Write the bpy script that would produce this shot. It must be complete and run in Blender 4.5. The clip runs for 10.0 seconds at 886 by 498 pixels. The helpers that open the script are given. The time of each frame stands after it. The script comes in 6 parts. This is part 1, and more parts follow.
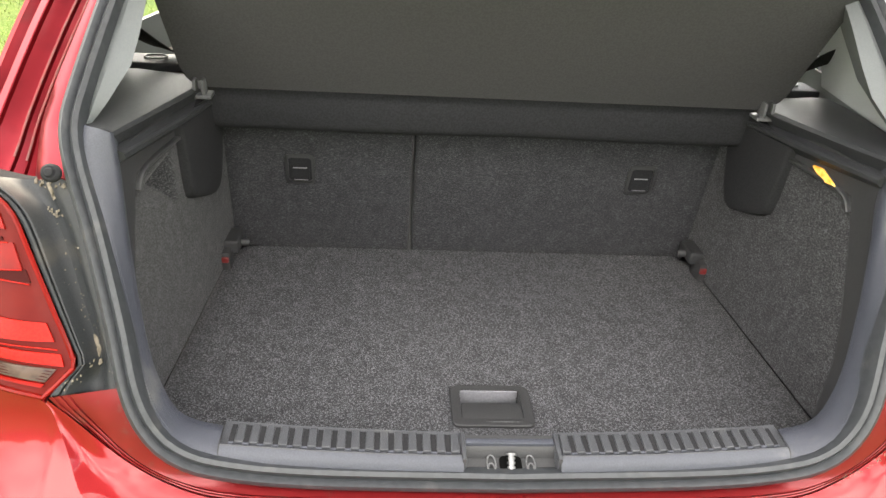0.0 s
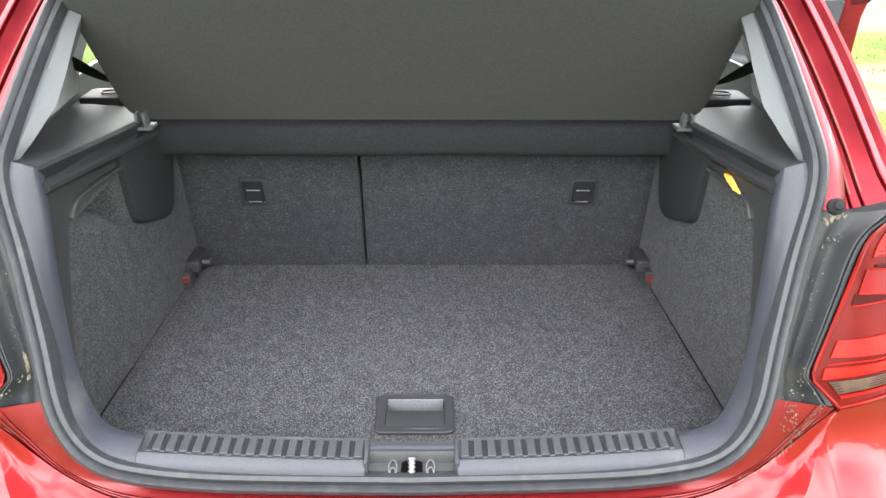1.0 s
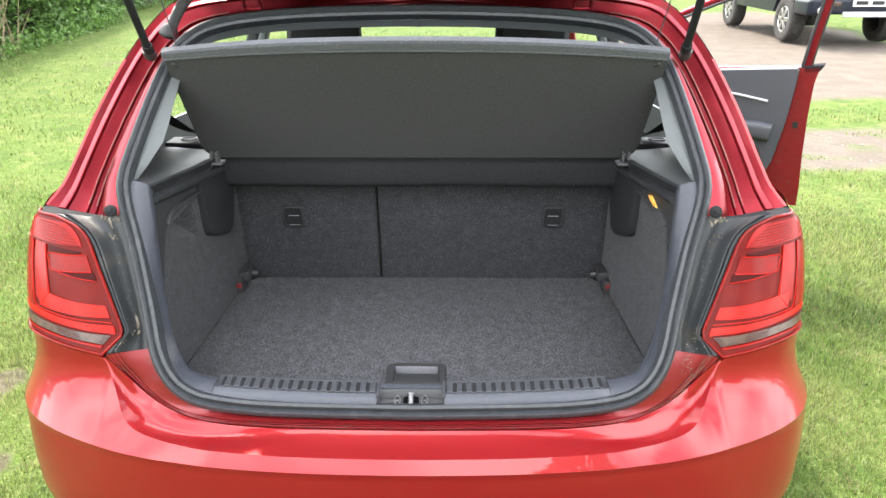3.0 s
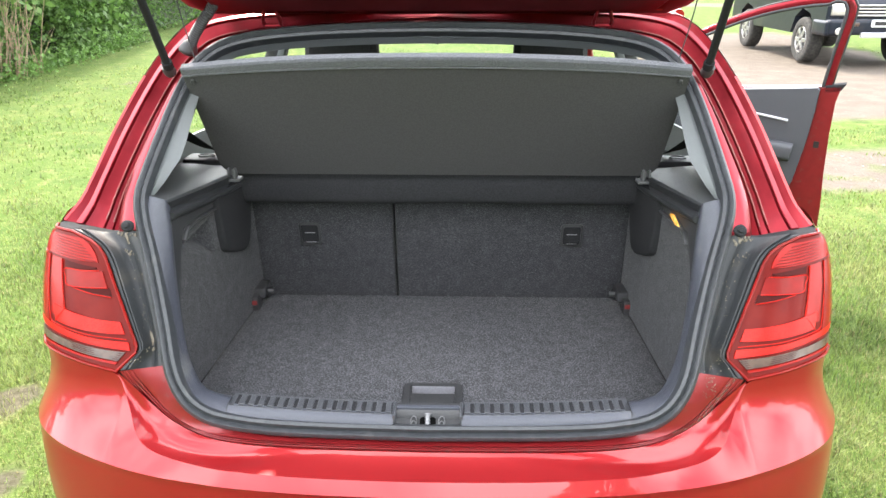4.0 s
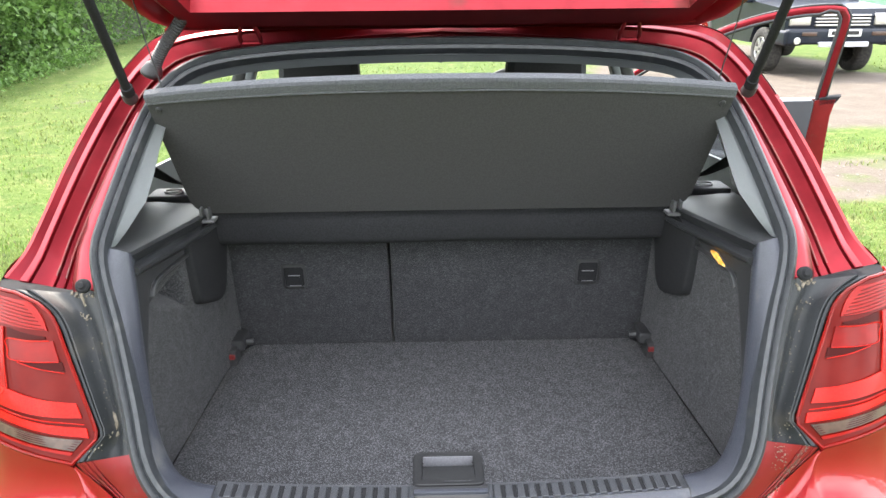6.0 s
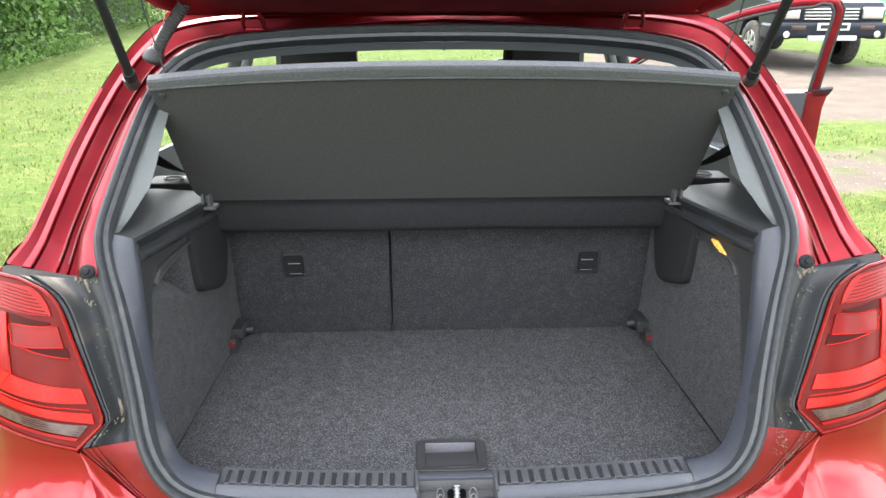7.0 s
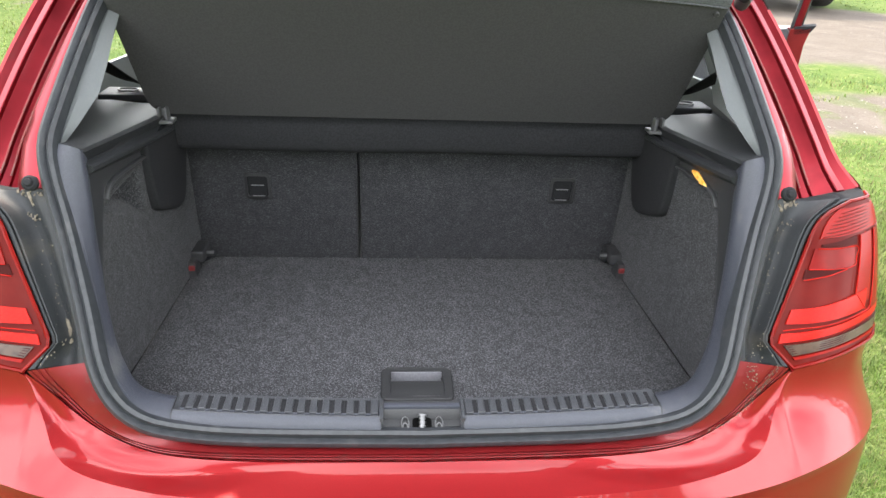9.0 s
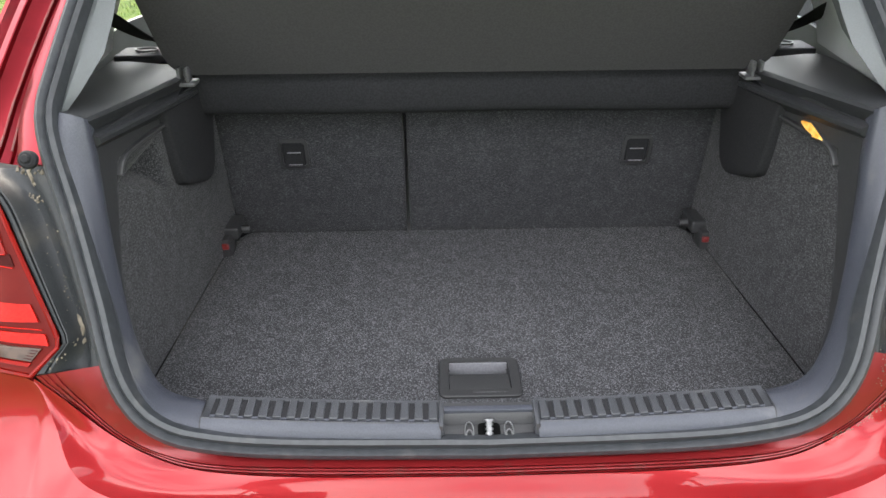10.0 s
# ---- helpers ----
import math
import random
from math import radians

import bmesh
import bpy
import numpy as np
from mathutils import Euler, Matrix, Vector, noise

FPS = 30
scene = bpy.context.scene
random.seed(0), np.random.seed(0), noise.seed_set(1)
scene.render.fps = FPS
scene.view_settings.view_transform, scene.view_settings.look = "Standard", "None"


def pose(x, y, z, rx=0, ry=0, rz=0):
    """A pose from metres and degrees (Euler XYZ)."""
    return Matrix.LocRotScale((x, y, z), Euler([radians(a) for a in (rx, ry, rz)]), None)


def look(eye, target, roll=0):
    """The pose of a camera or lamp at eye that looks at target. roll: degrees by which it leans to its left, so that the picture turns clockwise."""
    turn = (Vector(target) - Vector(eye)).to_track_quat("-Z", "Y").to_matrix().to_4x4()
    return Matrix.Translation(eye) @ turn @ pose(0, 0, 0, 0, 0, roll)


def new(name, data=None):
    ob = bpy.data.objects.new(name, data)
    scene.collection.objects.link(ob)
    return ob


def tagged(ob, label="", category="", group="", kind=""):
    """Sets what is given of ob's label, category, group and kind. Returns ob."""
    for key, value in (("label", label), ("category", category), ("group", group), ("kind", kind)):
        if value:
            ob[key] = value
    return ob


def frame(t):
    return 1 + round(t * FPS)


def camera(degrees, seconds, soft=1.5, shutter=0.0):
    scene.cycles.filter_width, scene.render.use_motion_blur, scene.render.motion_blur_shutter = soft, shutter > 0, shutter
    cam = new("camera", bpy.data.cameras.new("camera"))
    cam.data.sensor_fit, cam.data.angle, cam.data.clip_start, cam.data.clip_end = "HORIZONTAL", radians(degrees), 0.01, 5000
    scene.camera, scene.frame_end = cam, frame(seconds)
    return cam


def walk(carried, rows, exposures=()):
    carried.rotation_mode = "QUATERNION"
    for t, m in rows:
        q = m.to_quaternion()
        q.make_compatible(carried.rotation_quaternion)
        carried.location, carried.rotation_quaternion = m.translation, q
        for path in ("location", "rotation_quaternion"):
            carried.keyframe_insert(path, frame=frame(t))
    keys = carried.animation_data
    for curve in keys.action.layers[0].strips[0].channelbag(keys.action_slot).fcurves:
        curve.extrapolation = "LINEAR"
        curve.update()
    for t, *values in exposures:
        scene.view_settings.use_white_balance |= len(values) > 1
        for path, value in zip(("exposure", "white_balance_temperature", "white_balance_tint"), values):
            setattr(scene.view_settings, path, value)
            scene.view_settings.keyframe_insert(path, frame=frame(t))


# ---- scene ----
cam = camera(62.0, 10.0)
PATH = [
    (0, (-0.171, -0.696, 1.441), (-0.021, 1.059, 0.494), 3.8),
    (0.2, (-0.122, -0.705, 1.444), (0.01, 1.06, 0.513), 3.1),
    (0.5, (-0.03, -0.697, 1.476), (0.044, 1.059, 0.522), 1.7),
    (1, (0.029, -0.751, 1.48), (0.058, 1.023, 0.556), 0.4),
    (1.5, (-0.011, -0.852, 1.511), (0.027, 0.945, 0.633), 0.0),
    (2, (-0.02, -0.984, 1.533), (0.017, 0.827, 0.687), -0.2),
    (2.2, (-0.01, -1.038, 1.539), (0.025, 0.779, 0.705), -0.1),
    (3.3, (0.091, -1.189, 1.541), (0.047, 0.67, 0.805), -0.2),
    (3.5, (0.087, -1.179, 1.548), (0.036, 0.684, 0.823), -0.2),
    (4, (0.07, -1.159, 1.53), (0.007, 0.709, 0.818), -0.2),
    (4.5, (0.059, -1.136, 1.529), (0.004, 0.739, 0.833), -0.4),
    (5, (0.006, -1.024, 1.529), (-0.001, 0.853, 0.839), -0.4),
    (5.5, (-0.03, -0.95, 1.52), (-0.003, 0.928, 0.834), -0.5),
    (5.7, (-0.03, -0.935, 1.519), (0.007, 0.945, 0.837), -0.6),
    (6.8, (-0.031, -0.944, 1.526), (0.019, 0.931, 0.832), -0.2),
    (7, (-0.059, -0.942, 1.514), (0.012, 0.929, 0.811), 0.0),
    (7.5, (-0.061, -0.93, 1.526), (0.034, 0.93, 0.796), 0.4),
    (8, (-0.042, -0.943, 1.521), (0.079, 0.903, 0.761), 1.0),
    (8.5, (-0.044, -0.923, 1.485), (0.102, 0.903, 0.684), 1.9),
    (9, (-0.058, -0.895, 1.475), (0.095, 0.902, 0.611), 2.6),
    (9.5, (-0.092, -0.866, 1.453), (0.026, 0.912, 0.546), 2.1),
    (10, (-0.073, -0.72, 1.414), (-0.042, 1.034, 0.453), -0.4),
]
EXPOSURES = [(0.0, 2.03, 7750, 10), (0.5, 2.30, 7150, 10), (1.0, 2.37, 7050, 10), (1.5, 2.21, 7050, 10), (2.0, 1.91, 6850, 10), (3.5, 1.97, 6850, 10), (4.5, 2.04, 6750, 10), (5.5, 1.95, 6750, 10),
             (7.0, 1.91, 6750, 10), (8.0, 1.79, 6750, 10), (8.5, 1.75, 6850, 10), (9.5, 1.69, 6850, 10), (10.0, 1.65, 6950, 10)]
walk(cam, [(t, look(eye, target, roll)) for t, eye, target, roll in PATH], EXPOSURES)

# ---- world and sun ----
SUN_DIR = Vector((-0.31, 0.60, 0.74)).normalized()
world = bpy.data.worlds.new("sky")
scene.world = world
world.use_nodes = True
wt = world.node_tree
wt.nodes.clear()
w_out = wt.nodes.new("ShaderNodeOutputWorld")
w_bg = wt.nodes.new("ShaderNodeBackground")
w_sky = wt.nodes.new("ShaderNodeTexSky")
w_sky.sky_type = "NISHITA"
w_sky.sun_disc = False
w_sky.sun_elevation = math.asin(SUN_DIR.z)
w_sky.sun_rotation = math.atan2(SUN_DIR.x, SUN_DIR.y)
w_sky.air_density, w_sky.dust_density = 1.2, 2.5
w_co = wt.nodes.new("ShaderNodeTexCoord")
w_cloud = wt.nodes.new("ShaderNodeTexNoise")
w_cloud.inputs["Scale"].default_value = 2.6
w_cloud.inputs["Detail"].default_value = 7
w_ramp = wt.nodes.new("ShaderNodeValToRGB")
w_ramp.color_ramp.elements[0].position, w_ramp.color_ramp.elements[1].position = 0.36, 0.60
w_mix = wt.nodes.new("ShaderNodeMix")
w_mix.data_type = "RGBA"
w_mix.inputs["B"].default_value = (14.5, 15.1, 16.1, 1)
wt.links.new(w_co.outputs["Generated"], w_cloud.inputs["Vector"])
wt.links.new(w_cloud.outputs["Fac"], w_ramp.inputs["Fac"])
wt.links.new(w_ramp.outputs["Color"], w_mix.inputs["Factor"])
wt.links.new(w_sky.outputs["Color"], w_mix.inputs["A"])
wt.links.new(w_mix.outputs["Result"], w_bg.inputs["Color"])
wt.links.new(w_bg.outputs["Background"], w_out.inputs["Surface"])
w_bg.inputs["Strength"].default_value = 0.15
sun = new("sun", bpy.data.lights.new("sun", "SUN"))
sun.data.energy, sun.data.angle, sun.data.color = 2.7, radians(1.0), (1.0, 0.95, 0.86)
sun.matrix_world = look(SUN_DIR * 30, (0, 0, 0))


# ---- materials ----
def material(name, base, rough=0.5, metal=0.0, second=None, scale=40.0, low=0.4, high=0.6, detail=3.0, bump=0.0, bump_scale=None,
             coat=0.0, coat_rough=0.04, sheen=0.0, spec=0.5, stain=None, stain_scale=3.0, stain_low=0.55, stain_high=0.7, rough_var=0.0, random_tint=0.0):
    """A principled surface: two colours mixed by a fine noise, stains by a coarse one, and relief."""
    m = bpy.data.materials.new(name)
    m.use_nodes = True
    t = m.node_tree
    p = t.nodes["Principled BSDF"]
    co = t.nodes.new("ShaderNodeTexCoord").outputs["Object"]
    p.inputs["Roughness"].default_value, p.inputs["Metallic"].default_value = rough, metal
    p.inputs["Coat Weight"].default_value, p.inputs["Coat Roughness"].default_value = coat, coat_rough
    p.inputs["Specular IOR Level"].default_value = spec
    p.inputs["Sheen Weight"].default_value = sheen

    def noise_tex(sc, det):
        n = t.nodes.new("ShaderNodeTexNoise")
        n.inputs["Scale"].default_value, n.inputs["Detail"].default_value = sc, det
        n.inputs["Roughness"].default_value = 0.8 if det > 6 else 0.5
        t.links.new(co, n.inputs["Vector"])
        return n.outputs["Fac"]

    def ramp(fac, lo, hi):
        r = t.nodes.new("ShaderNodeMapRange")
        r.inputs["From Min"].default_value, r.inputs["From Max"].default_value = lo, hi
        t.links.new(fac, r.inputs["Value"])
        return r.outputs["Result"]

    def mix(fac, a, b):
        x = t.nodes.new("ShaderNodeMix")
        x.data_type = "RGBA"
        for key, v in (("A", a), ("B", b)):
            if isinstance(v, tuple):
                x.inputs[key].default_value = (*v, 1)
            else:
                t.links.new(v, x.inputs[key])
        t.links.new(fac, x.inputs["Factor"])
        return x.outputs["Result"]

    colour = base
    if second:
        colour = mix(ramp(noise_tex(scale, detail), low, high), base, second)
    if stain:
        colour = mix(ramp(noise_tex(stain_scale, 5), stain_low, stain_high), colour, stain)
    if random_tint:
        info = t.nodes.new("ShaderNodeNewGeometry").outputs["Random Per Island"]
        hsv = t.nodes.new("ShaderNodeHueSaturation")
        t.links.new(ramp_to(t, info, 1 - random_tint, 1 + random_tint), hsv.inputs["Value"])
        if isinstance(colour, tuple):
            hsv.inputs["Color"].default_value = (*colour, 1)
        else:
            t.links.new(colour, hsv.inputs["Color"])
        colour = hsv.outputs["Color"]
    if isinstance(colour, tuple):
        p.inputs["Base Color"].default_value = (*colour, 1)
    else:
        t.links.new(colour, p.inputs["Base Color"])
    if rough_var:
        t.links.new(ramp_to(t, noise_tex(scale * 0.2, 4), rough - rough_var, rough + rough_var), p.inputs["Roughness"])
    if bump:
        b = t.nodes.new("ShaderNodeBump")
        b.inputs["Strength"].default_value, b.inputs["Distance"].default_value = bump, 0.002
        t.links.new(noise_tex(bump_scale or scale, detail), b.inputs["Height"])
        t.links.new(b.outputs["Normal"], p.inputs["Normal"])
    return m


def ramp_to(t, fac, lo, hi):
    r = t.nodes.new("ShaderNodeMapRange")
    r.inputs["To Min"].default_value, r.inputs["To Max"].default_value = lo, hi
    t.links.new(fac, r.inputs["Value"])
    return r.outputs["Result"]


def glass_material(name, tint=(0.93, 0.96, 0.95)):
    """Thin clear pane: light goes straight through, a little is mirrored."""
    m = bpy.data.materials.new(name)
    m.use_nodes = True
    t = m.node_tree
    t.nodes.remove(t.nodes["Principled BSDF"])
    clear, gloss, mx = [t.nodes.new(k) for k in ("ShaderNodeBsdfTransparent", "ShaderNodeBsdfGlossy", "ShaderNodeMixShader")]
    clear.inputs["Color"].default_value = (*tint, 1)
    gloss.inputs["Roughness"].default_value = 0.0
    mx.inputs["Fac"].default_value = 0.05
    t.links.new(clear.outputs[0], mx.inputs[1])
    t.links.new(gloss.outputs[0], mx.inputs[2])
    t.links.new(mx.outputs[0], t.nodes["Material Output"].inputs["Surface"])
    return m


def carpet_material(name, dark, pale, low, high, bump, strands=(520, 190)):
    """Needle felt: short crossing fibres, pale on dark, thicker here and thinner there."""
    m = bpy.data.materials.new(name)
    m.use_nodes = True
    t = m.node_tree
    p = t.nodes["Principled BSDF"]
    p.inputs["Roughness"].default_value, p.inputs["Specular IOR Level"].default_value, p.inputs["Sheen Weight"].default_value = 0.95, 0.1, 0.12
    co = t.nodes.new("ShaderNodeTexCoord").outputs["Object"]

    def tex(scale, turn, detail):
        mp, n = t.nodes.new("ShaderNodeMapping"), t.nodes.new("ShaderNodeTexNoise")
        mp.inputs["Scale"].default_value, mp.inputs["Rotation"].default_value = scale, turn
        n.inputs["Scale"].default_value, n.inputs["Detail"].default_value = 1.0, detail
        t.links.new(co, mp.inputs["Vector"])
        t.links.new(mp.outputs["Vector"], n.inputs["Vector"])
        return n.outputs["Fac"]

    def op(kind, a, b):
        n = t.nodes.new("ShaderNodeMath")
        n.operation = kind
        for k, v in enumerate((a, b)):
            if isinstance(v, (int, float)):
                n.inputs[k].default_value = v
            else:
                t.links.new(v, n.inputs[k])
        return n.outputs[0]

    w, l = strands
    fibres = op("MAXIMUM", tex((l, w, w), (0.0, 0.35, 0.5), 2), tex((w, l, w), (0.4, 0.0, 0.75), 2))
    fibres = op("ADD", fibres, op("MULTIPLY", op("SUBTRACT", tex((38, 38, 38), (0, 0, 0), 4), 0.5), 0.12))
    r = t.nodes.new("ShaderNodeMapRange")
    r.inputs["From Min"].default_value, r.inputs["From Max"].default_value = low, high
    t.links.new(fibres, r.inputs["Value"])
    x = t.nodes.new("ShaderNodeMix")
    x.data_type = "RGBA"
    x.inputs["A"].default_value, x.inputs["B"].default_value = (*dark, 1), (*pale, 1)
    t.links.new(r.outputs["Result"], x.inputs["Factor"])
    t.links.new(x.outputs["Result"], p.inputs["Base Color"])
    b = t.nodes.new("ShaderNodeBump")
    b.inputs["Strength"].default_value, b.inputs["Distance"].default_value = bump, 0.0015
    t.links.new(fibres, b.inputs["Height"])
    t.links.new(b.outputs["Normal"], p.inputs["Normal"])
    return m


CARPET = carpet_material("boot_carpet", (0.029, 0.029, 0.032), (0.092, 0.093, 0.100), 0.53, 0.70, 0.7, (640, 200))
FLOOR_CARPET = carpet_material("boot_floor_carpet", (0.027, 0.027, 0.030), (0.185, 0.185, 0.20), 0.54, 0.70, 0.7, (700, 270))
FLAP_FELT = material("flap_felt", (0.021, 0.021, 0.023), 0.9, second=(0.028, 0.028, 0.031), scale=300, bump=0.4, spec=0.1)
SHELF_FELT = material("shelf_felt", (0.068, 0.070, 0.080), 0.95, second=(0.112, 0.115, 0.128), scale=450, low=0.35, high=0.65, bump=0.8, sheen=0.3, spec=0.1)
SHELF_UNDER = material("shelf_board", (0.052, 0.0505, 0.053), 0.8, second=(0.061, 0.059, 0.062), scale=300, bump=0.3, spec=0.2)
SOFT_BLACK = material("soft_black_plastic", (0.021, 0.021, 0.023), 0.75, second=(0.027, 0.027, 0.029), scale=400, bump=0.2, spec=0.08)
CLIP_PLASTIC = material("clip_plastic", (0.085, 0.085, 0.09), 0.4, second=(0.11, 0.11, 0.115), scale=300, bump=0.1)
PALE_LINE = material("pale_line", (0.21, 0.21, 0.22), 0.5, second=(0.15, 0.15, 0.16), scale=300)
DARK_PLASTIC = material("dark_plastic", (0.030, 0.030, 0.032), 0.5, second=(0.038, 0.038, 0.040), scale=500, bump=0.2)
SILL_PLASTIC = material("grey_plastic", (0.043, 0.046, 0.060), 0.40, second=(0.055, 0.059, 0.075), scale=600, bump=0.35, bump_scale=1100,
                        stain=(0.13, 0.13, 0.13), stain_scale=14, stain_low=0.62, stain_high=0.8)
SILL_DARK = material("sill_plastic", (0.043, 0.045, 0.051), 0.40, second=(0.052, 0.054, 0.061), scale=600, bump=0.35, bump_scale=1100, stain=(0.10, 0.10, 0.10), stain_scale=14, stain_low=0.62, stain_high=0.8)
# Wall copy of the carpet, tone lowered: shade put into the colour.
SHADED_WALL_CARPET = carpet_material("shaded_wall_carpet", (0.021, 0.021, 0.023), (0.100, 0.100, 0.106), 0.53, 0.68, 0.8, (560, 200))
SURROUND = material("lamp_panel_plastic", (0.019, 0.021, 0.023), 0.44, second=(0.025, 0.027, 0.029), scale=500, bump=0.25, bump_scale=900, spec=0.28, stain=(0.055, 0.05, 0.043), stain_scale=18, stain_low=0.55, stain_high=0.8)
RUBBER = material("seal_rubber", (0.027, 0.030, 0.034), 0.45, second=(0.036, 0.039, 0.044), scale=90, bump=0.1, stain=(0.07, 0.07, 0.07), stain_scale=25,
                  stain_low=0.6, stain_high=0.8)
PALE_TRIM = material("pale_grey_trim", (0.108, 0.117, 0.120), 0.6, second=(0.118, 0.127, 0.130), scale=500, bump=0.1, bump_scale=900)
PAINT = material("red_paint", (0.275, 0.010, 0.013), 0.34, 0.4, second=(0.30, 0.012, 0.015), scale=900, coat=0.70, coat_rough=0.02, spec=0.25, stain=(0.245, 0.010, 0.014), stain_scale=2)
# Car paint with dust stains; the jambs' darker shade is put into the colour.
JAMB_PAINT = material("dusty_darkened_red_paint", (0.21, 0.017, 0.024), 0.31, 0.80, second=(0.25, 0.020, 0.028), scale=20, coat=0.09, coat_rough=0.08, spec=0.25, stain=(0.11, 0.035, 0.03),
                      stain_scale=9, stain_low=0.60, stain_high=0.78)
LAMP_RED = material("red_lens", (0.225, 0.008, 0.006), 0.25, second=(0.255, 0.009, 0.007), scale=20, coat=0.05, spec=0.12)
LAMP_BRIGHT = material("bright_red_lens", (0.47, 0.013, 0.008), 0.25, second=(0.38, 0.010, 0.007), scale=300, coat=0.05, spec=0.12)
LAMP_DARK = material("dark_red_lens", (0.105, 0.008, 0.006), 0.3, second=(0.125, 0.010, 0.007), scale=15, coat=0.06, spec=0.05)
LAMP_MID = material("mid_red_lens", (0.15, 0.007, 0.005), 0.25, second=(0.20, 0.008, 0.006), scale=25, coat=0.05, spec=0.12)
LAMP_CLEAR = material("clear_lens", (0.050, 0.026, 0.018), 0.3, second=(0.080, 0.045, 0.031), scale=80, coat=0.25)
LAMP_BLACK = material("lamp_black", (0.045, 0.007, 0.006), 0.4, coat=0.0, spec=0.05)
CHROME = material("bright_steel", (0.62, 0.61, 0.60), 0.38, 1.0, second=(0.55, 0.53, 0.5), scale=120)
STEEL = material("plain_steel", (0.24, 0.24, 0.245), 0.45, 0.9, second=(0.18, 0.18, 0.185), scale=300)
SLOT_BLACK = material("slot_shade_black", (0.004, 0.004, 0.004), 0.95, second=(0.006, 0.006, 0.006), scale=200, spec=0.0)
SATIN = material("satin_silver", (0.50, 0.50, 0.53), 0.42, 0.2, second=(0.44, 0.44, 0.47), scale=300)
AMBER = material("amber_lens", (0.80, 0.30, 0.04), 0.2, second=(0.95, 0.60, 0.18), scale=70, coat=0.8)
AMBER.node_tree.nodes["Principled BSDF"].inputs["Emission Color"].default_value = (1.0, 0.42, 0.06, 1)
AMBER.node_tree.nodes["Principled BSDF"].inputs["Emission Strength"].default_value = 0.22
BELT = material("belt_webbing", (0.012, 0.012, 0.013), 0.8, second=(0.02, 0.02, 0.02), scale=700, bump=0.5)
SEAT = material("seat_cloth", (0.02, 0.02, 0.022), 0.9, second=(0.035, 0.035, 0.038), scale=300, bump=0.5)
RED_PLASTIC = material("red_plastic", (0.14, 0.012, 0.012), 0.5, second=(0.19, 0.02, 0.02), scale=200)
LIT_POCKET = material("lit_pocket_plastic", (0.21, 0.21, 0.23), 0.5, second=(0.18, 0.18, 0.20), scale=300)
MUD = material("dried_mud", (0.12, 0.10, 0.075), 0.95, second=(0.20, 0.17, 0.13), scale=150, bump=0.6)
CHANNEL_DIRT = material("channel_dirt", (0.050, 0.040, 0.030), 0.95, second=(0.085, 0.072, 0.055), scale=150, bump=0.4)
PEBBLE = material("pebble", (0.17, 0.155, 0.135), 0.9, second=(0.25, 0.235, 0.21), scale=30, bump=0.3)
SEAM_DUST = material("dusty_seam", (0.24, 0.050, 0.048), 0.6, second=(0.20, 0.085, 0.075), scale=60)
GLASS = glass_material("window_glass")
TYRE = material("tyre_rubber", (0.022, 0.022, 0.022), 0.85, second=(0.05, 0.047, 0.043), scale=25, bump=0.3)
ALLOY = material("alloy", (0.55, 0.55, 0.56), 0.3, 0.9, second=(0.4, 0.4, 0.4), scale=30)
SUV_PAINT = material("dark_blue_black_paint", (0.010, 0.013, 0.021), 0.3, 0.0, second=(0.014, 0.017, 0.026), scale=10, coat=0.2, spec=0.2, stain=(0.05, 0.045, 0.04),
                     stain_scale=2, stain_low=0.6, stain_high=0.9)
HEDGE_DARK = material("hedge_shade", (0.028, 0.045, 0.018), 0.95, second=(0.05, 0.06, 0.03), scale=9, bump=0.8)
SEAL_BLACK = material("frame_rubber", (0.018, 0.018, 0.02), 0.5, second=(0.026, 0.026, 0.028), scale=60)
WORN = material("worn_plastic", (0.20, 0.20, 0.21), 0.5, second=(0.07, 0.07, 0.075), scale=260)
LEAF = material("leaf_green", (0.065, 0.135, 0.028), 0.5, second=(0.11, 0.195, 0.048), scale=4, random_tint=0.45)
LEAF_PALE = material("leaf_pale_green", (0.16, 0.27, 0.07), 0.45, second=(0.11, 0.21, 0.05), scale=6, random_tint=0.35)
DRY_STEM = material("dry_stem", (0.30, 0.22, 0.14), 0.9, second=(0.2, 0.15, 0.1), scale=20)
GRASS = material("grass_blade", (0.110, 0.175, 0.036), 0.5, second=(0.195, 0.230, 0.075), scale=1.6, random_tint=0.62)
STRAW = material("straw_blade", (0.27, 0.235, 0.12), 0.6, second=(0.19, 0.18, 0.075), scale=2.5, random_tint=0.4)
# Pale trim again, made lighter to put cabin light into the colour.
LIT_PILLAR_TRIM = material("lit_pale_trim", (0.50, 0.52, 0.51), 0.6, second=(0.54, 0.56, 0.55), scale=500, bump=0.2, bump_scale=900)
DUSTY_PAINT = material("dusty_flat_red_paint", (0.18, 0.009, 0.011), 0.36, 0.3, second=(0.20, 0.011, 0.013), scale=30, coat=0.25, coat_rough=0.12, stain=(0.15, 0.04, 0.035), stain_scale=40, stain_low=0.60, stain_high=0.75)
LEDGE_PLASTIC = material("ledge_plastic", (0.026, 0.027, 0.029), 0.42, second=(0.033, 0.034, 0.037), scale=500, bump=0.3, bump_scale=900, spec=0.22)
DOOR_TRIM = material("grey_door_trim", (0.046, 0.049, 0.057), 0.5, second=(0.056, 0.059, 0.067), scale=500, bump=0.3, bump_scale=900)
# Lightened pale trim for door and quarter linings; cabin light in the colour.
LIT_LINING = material("lit_pale_lining", (0.24, 0.26, 0.25), 0.7, second=(0.27, 0.29, 0.28), scale=500, bump=0.2)
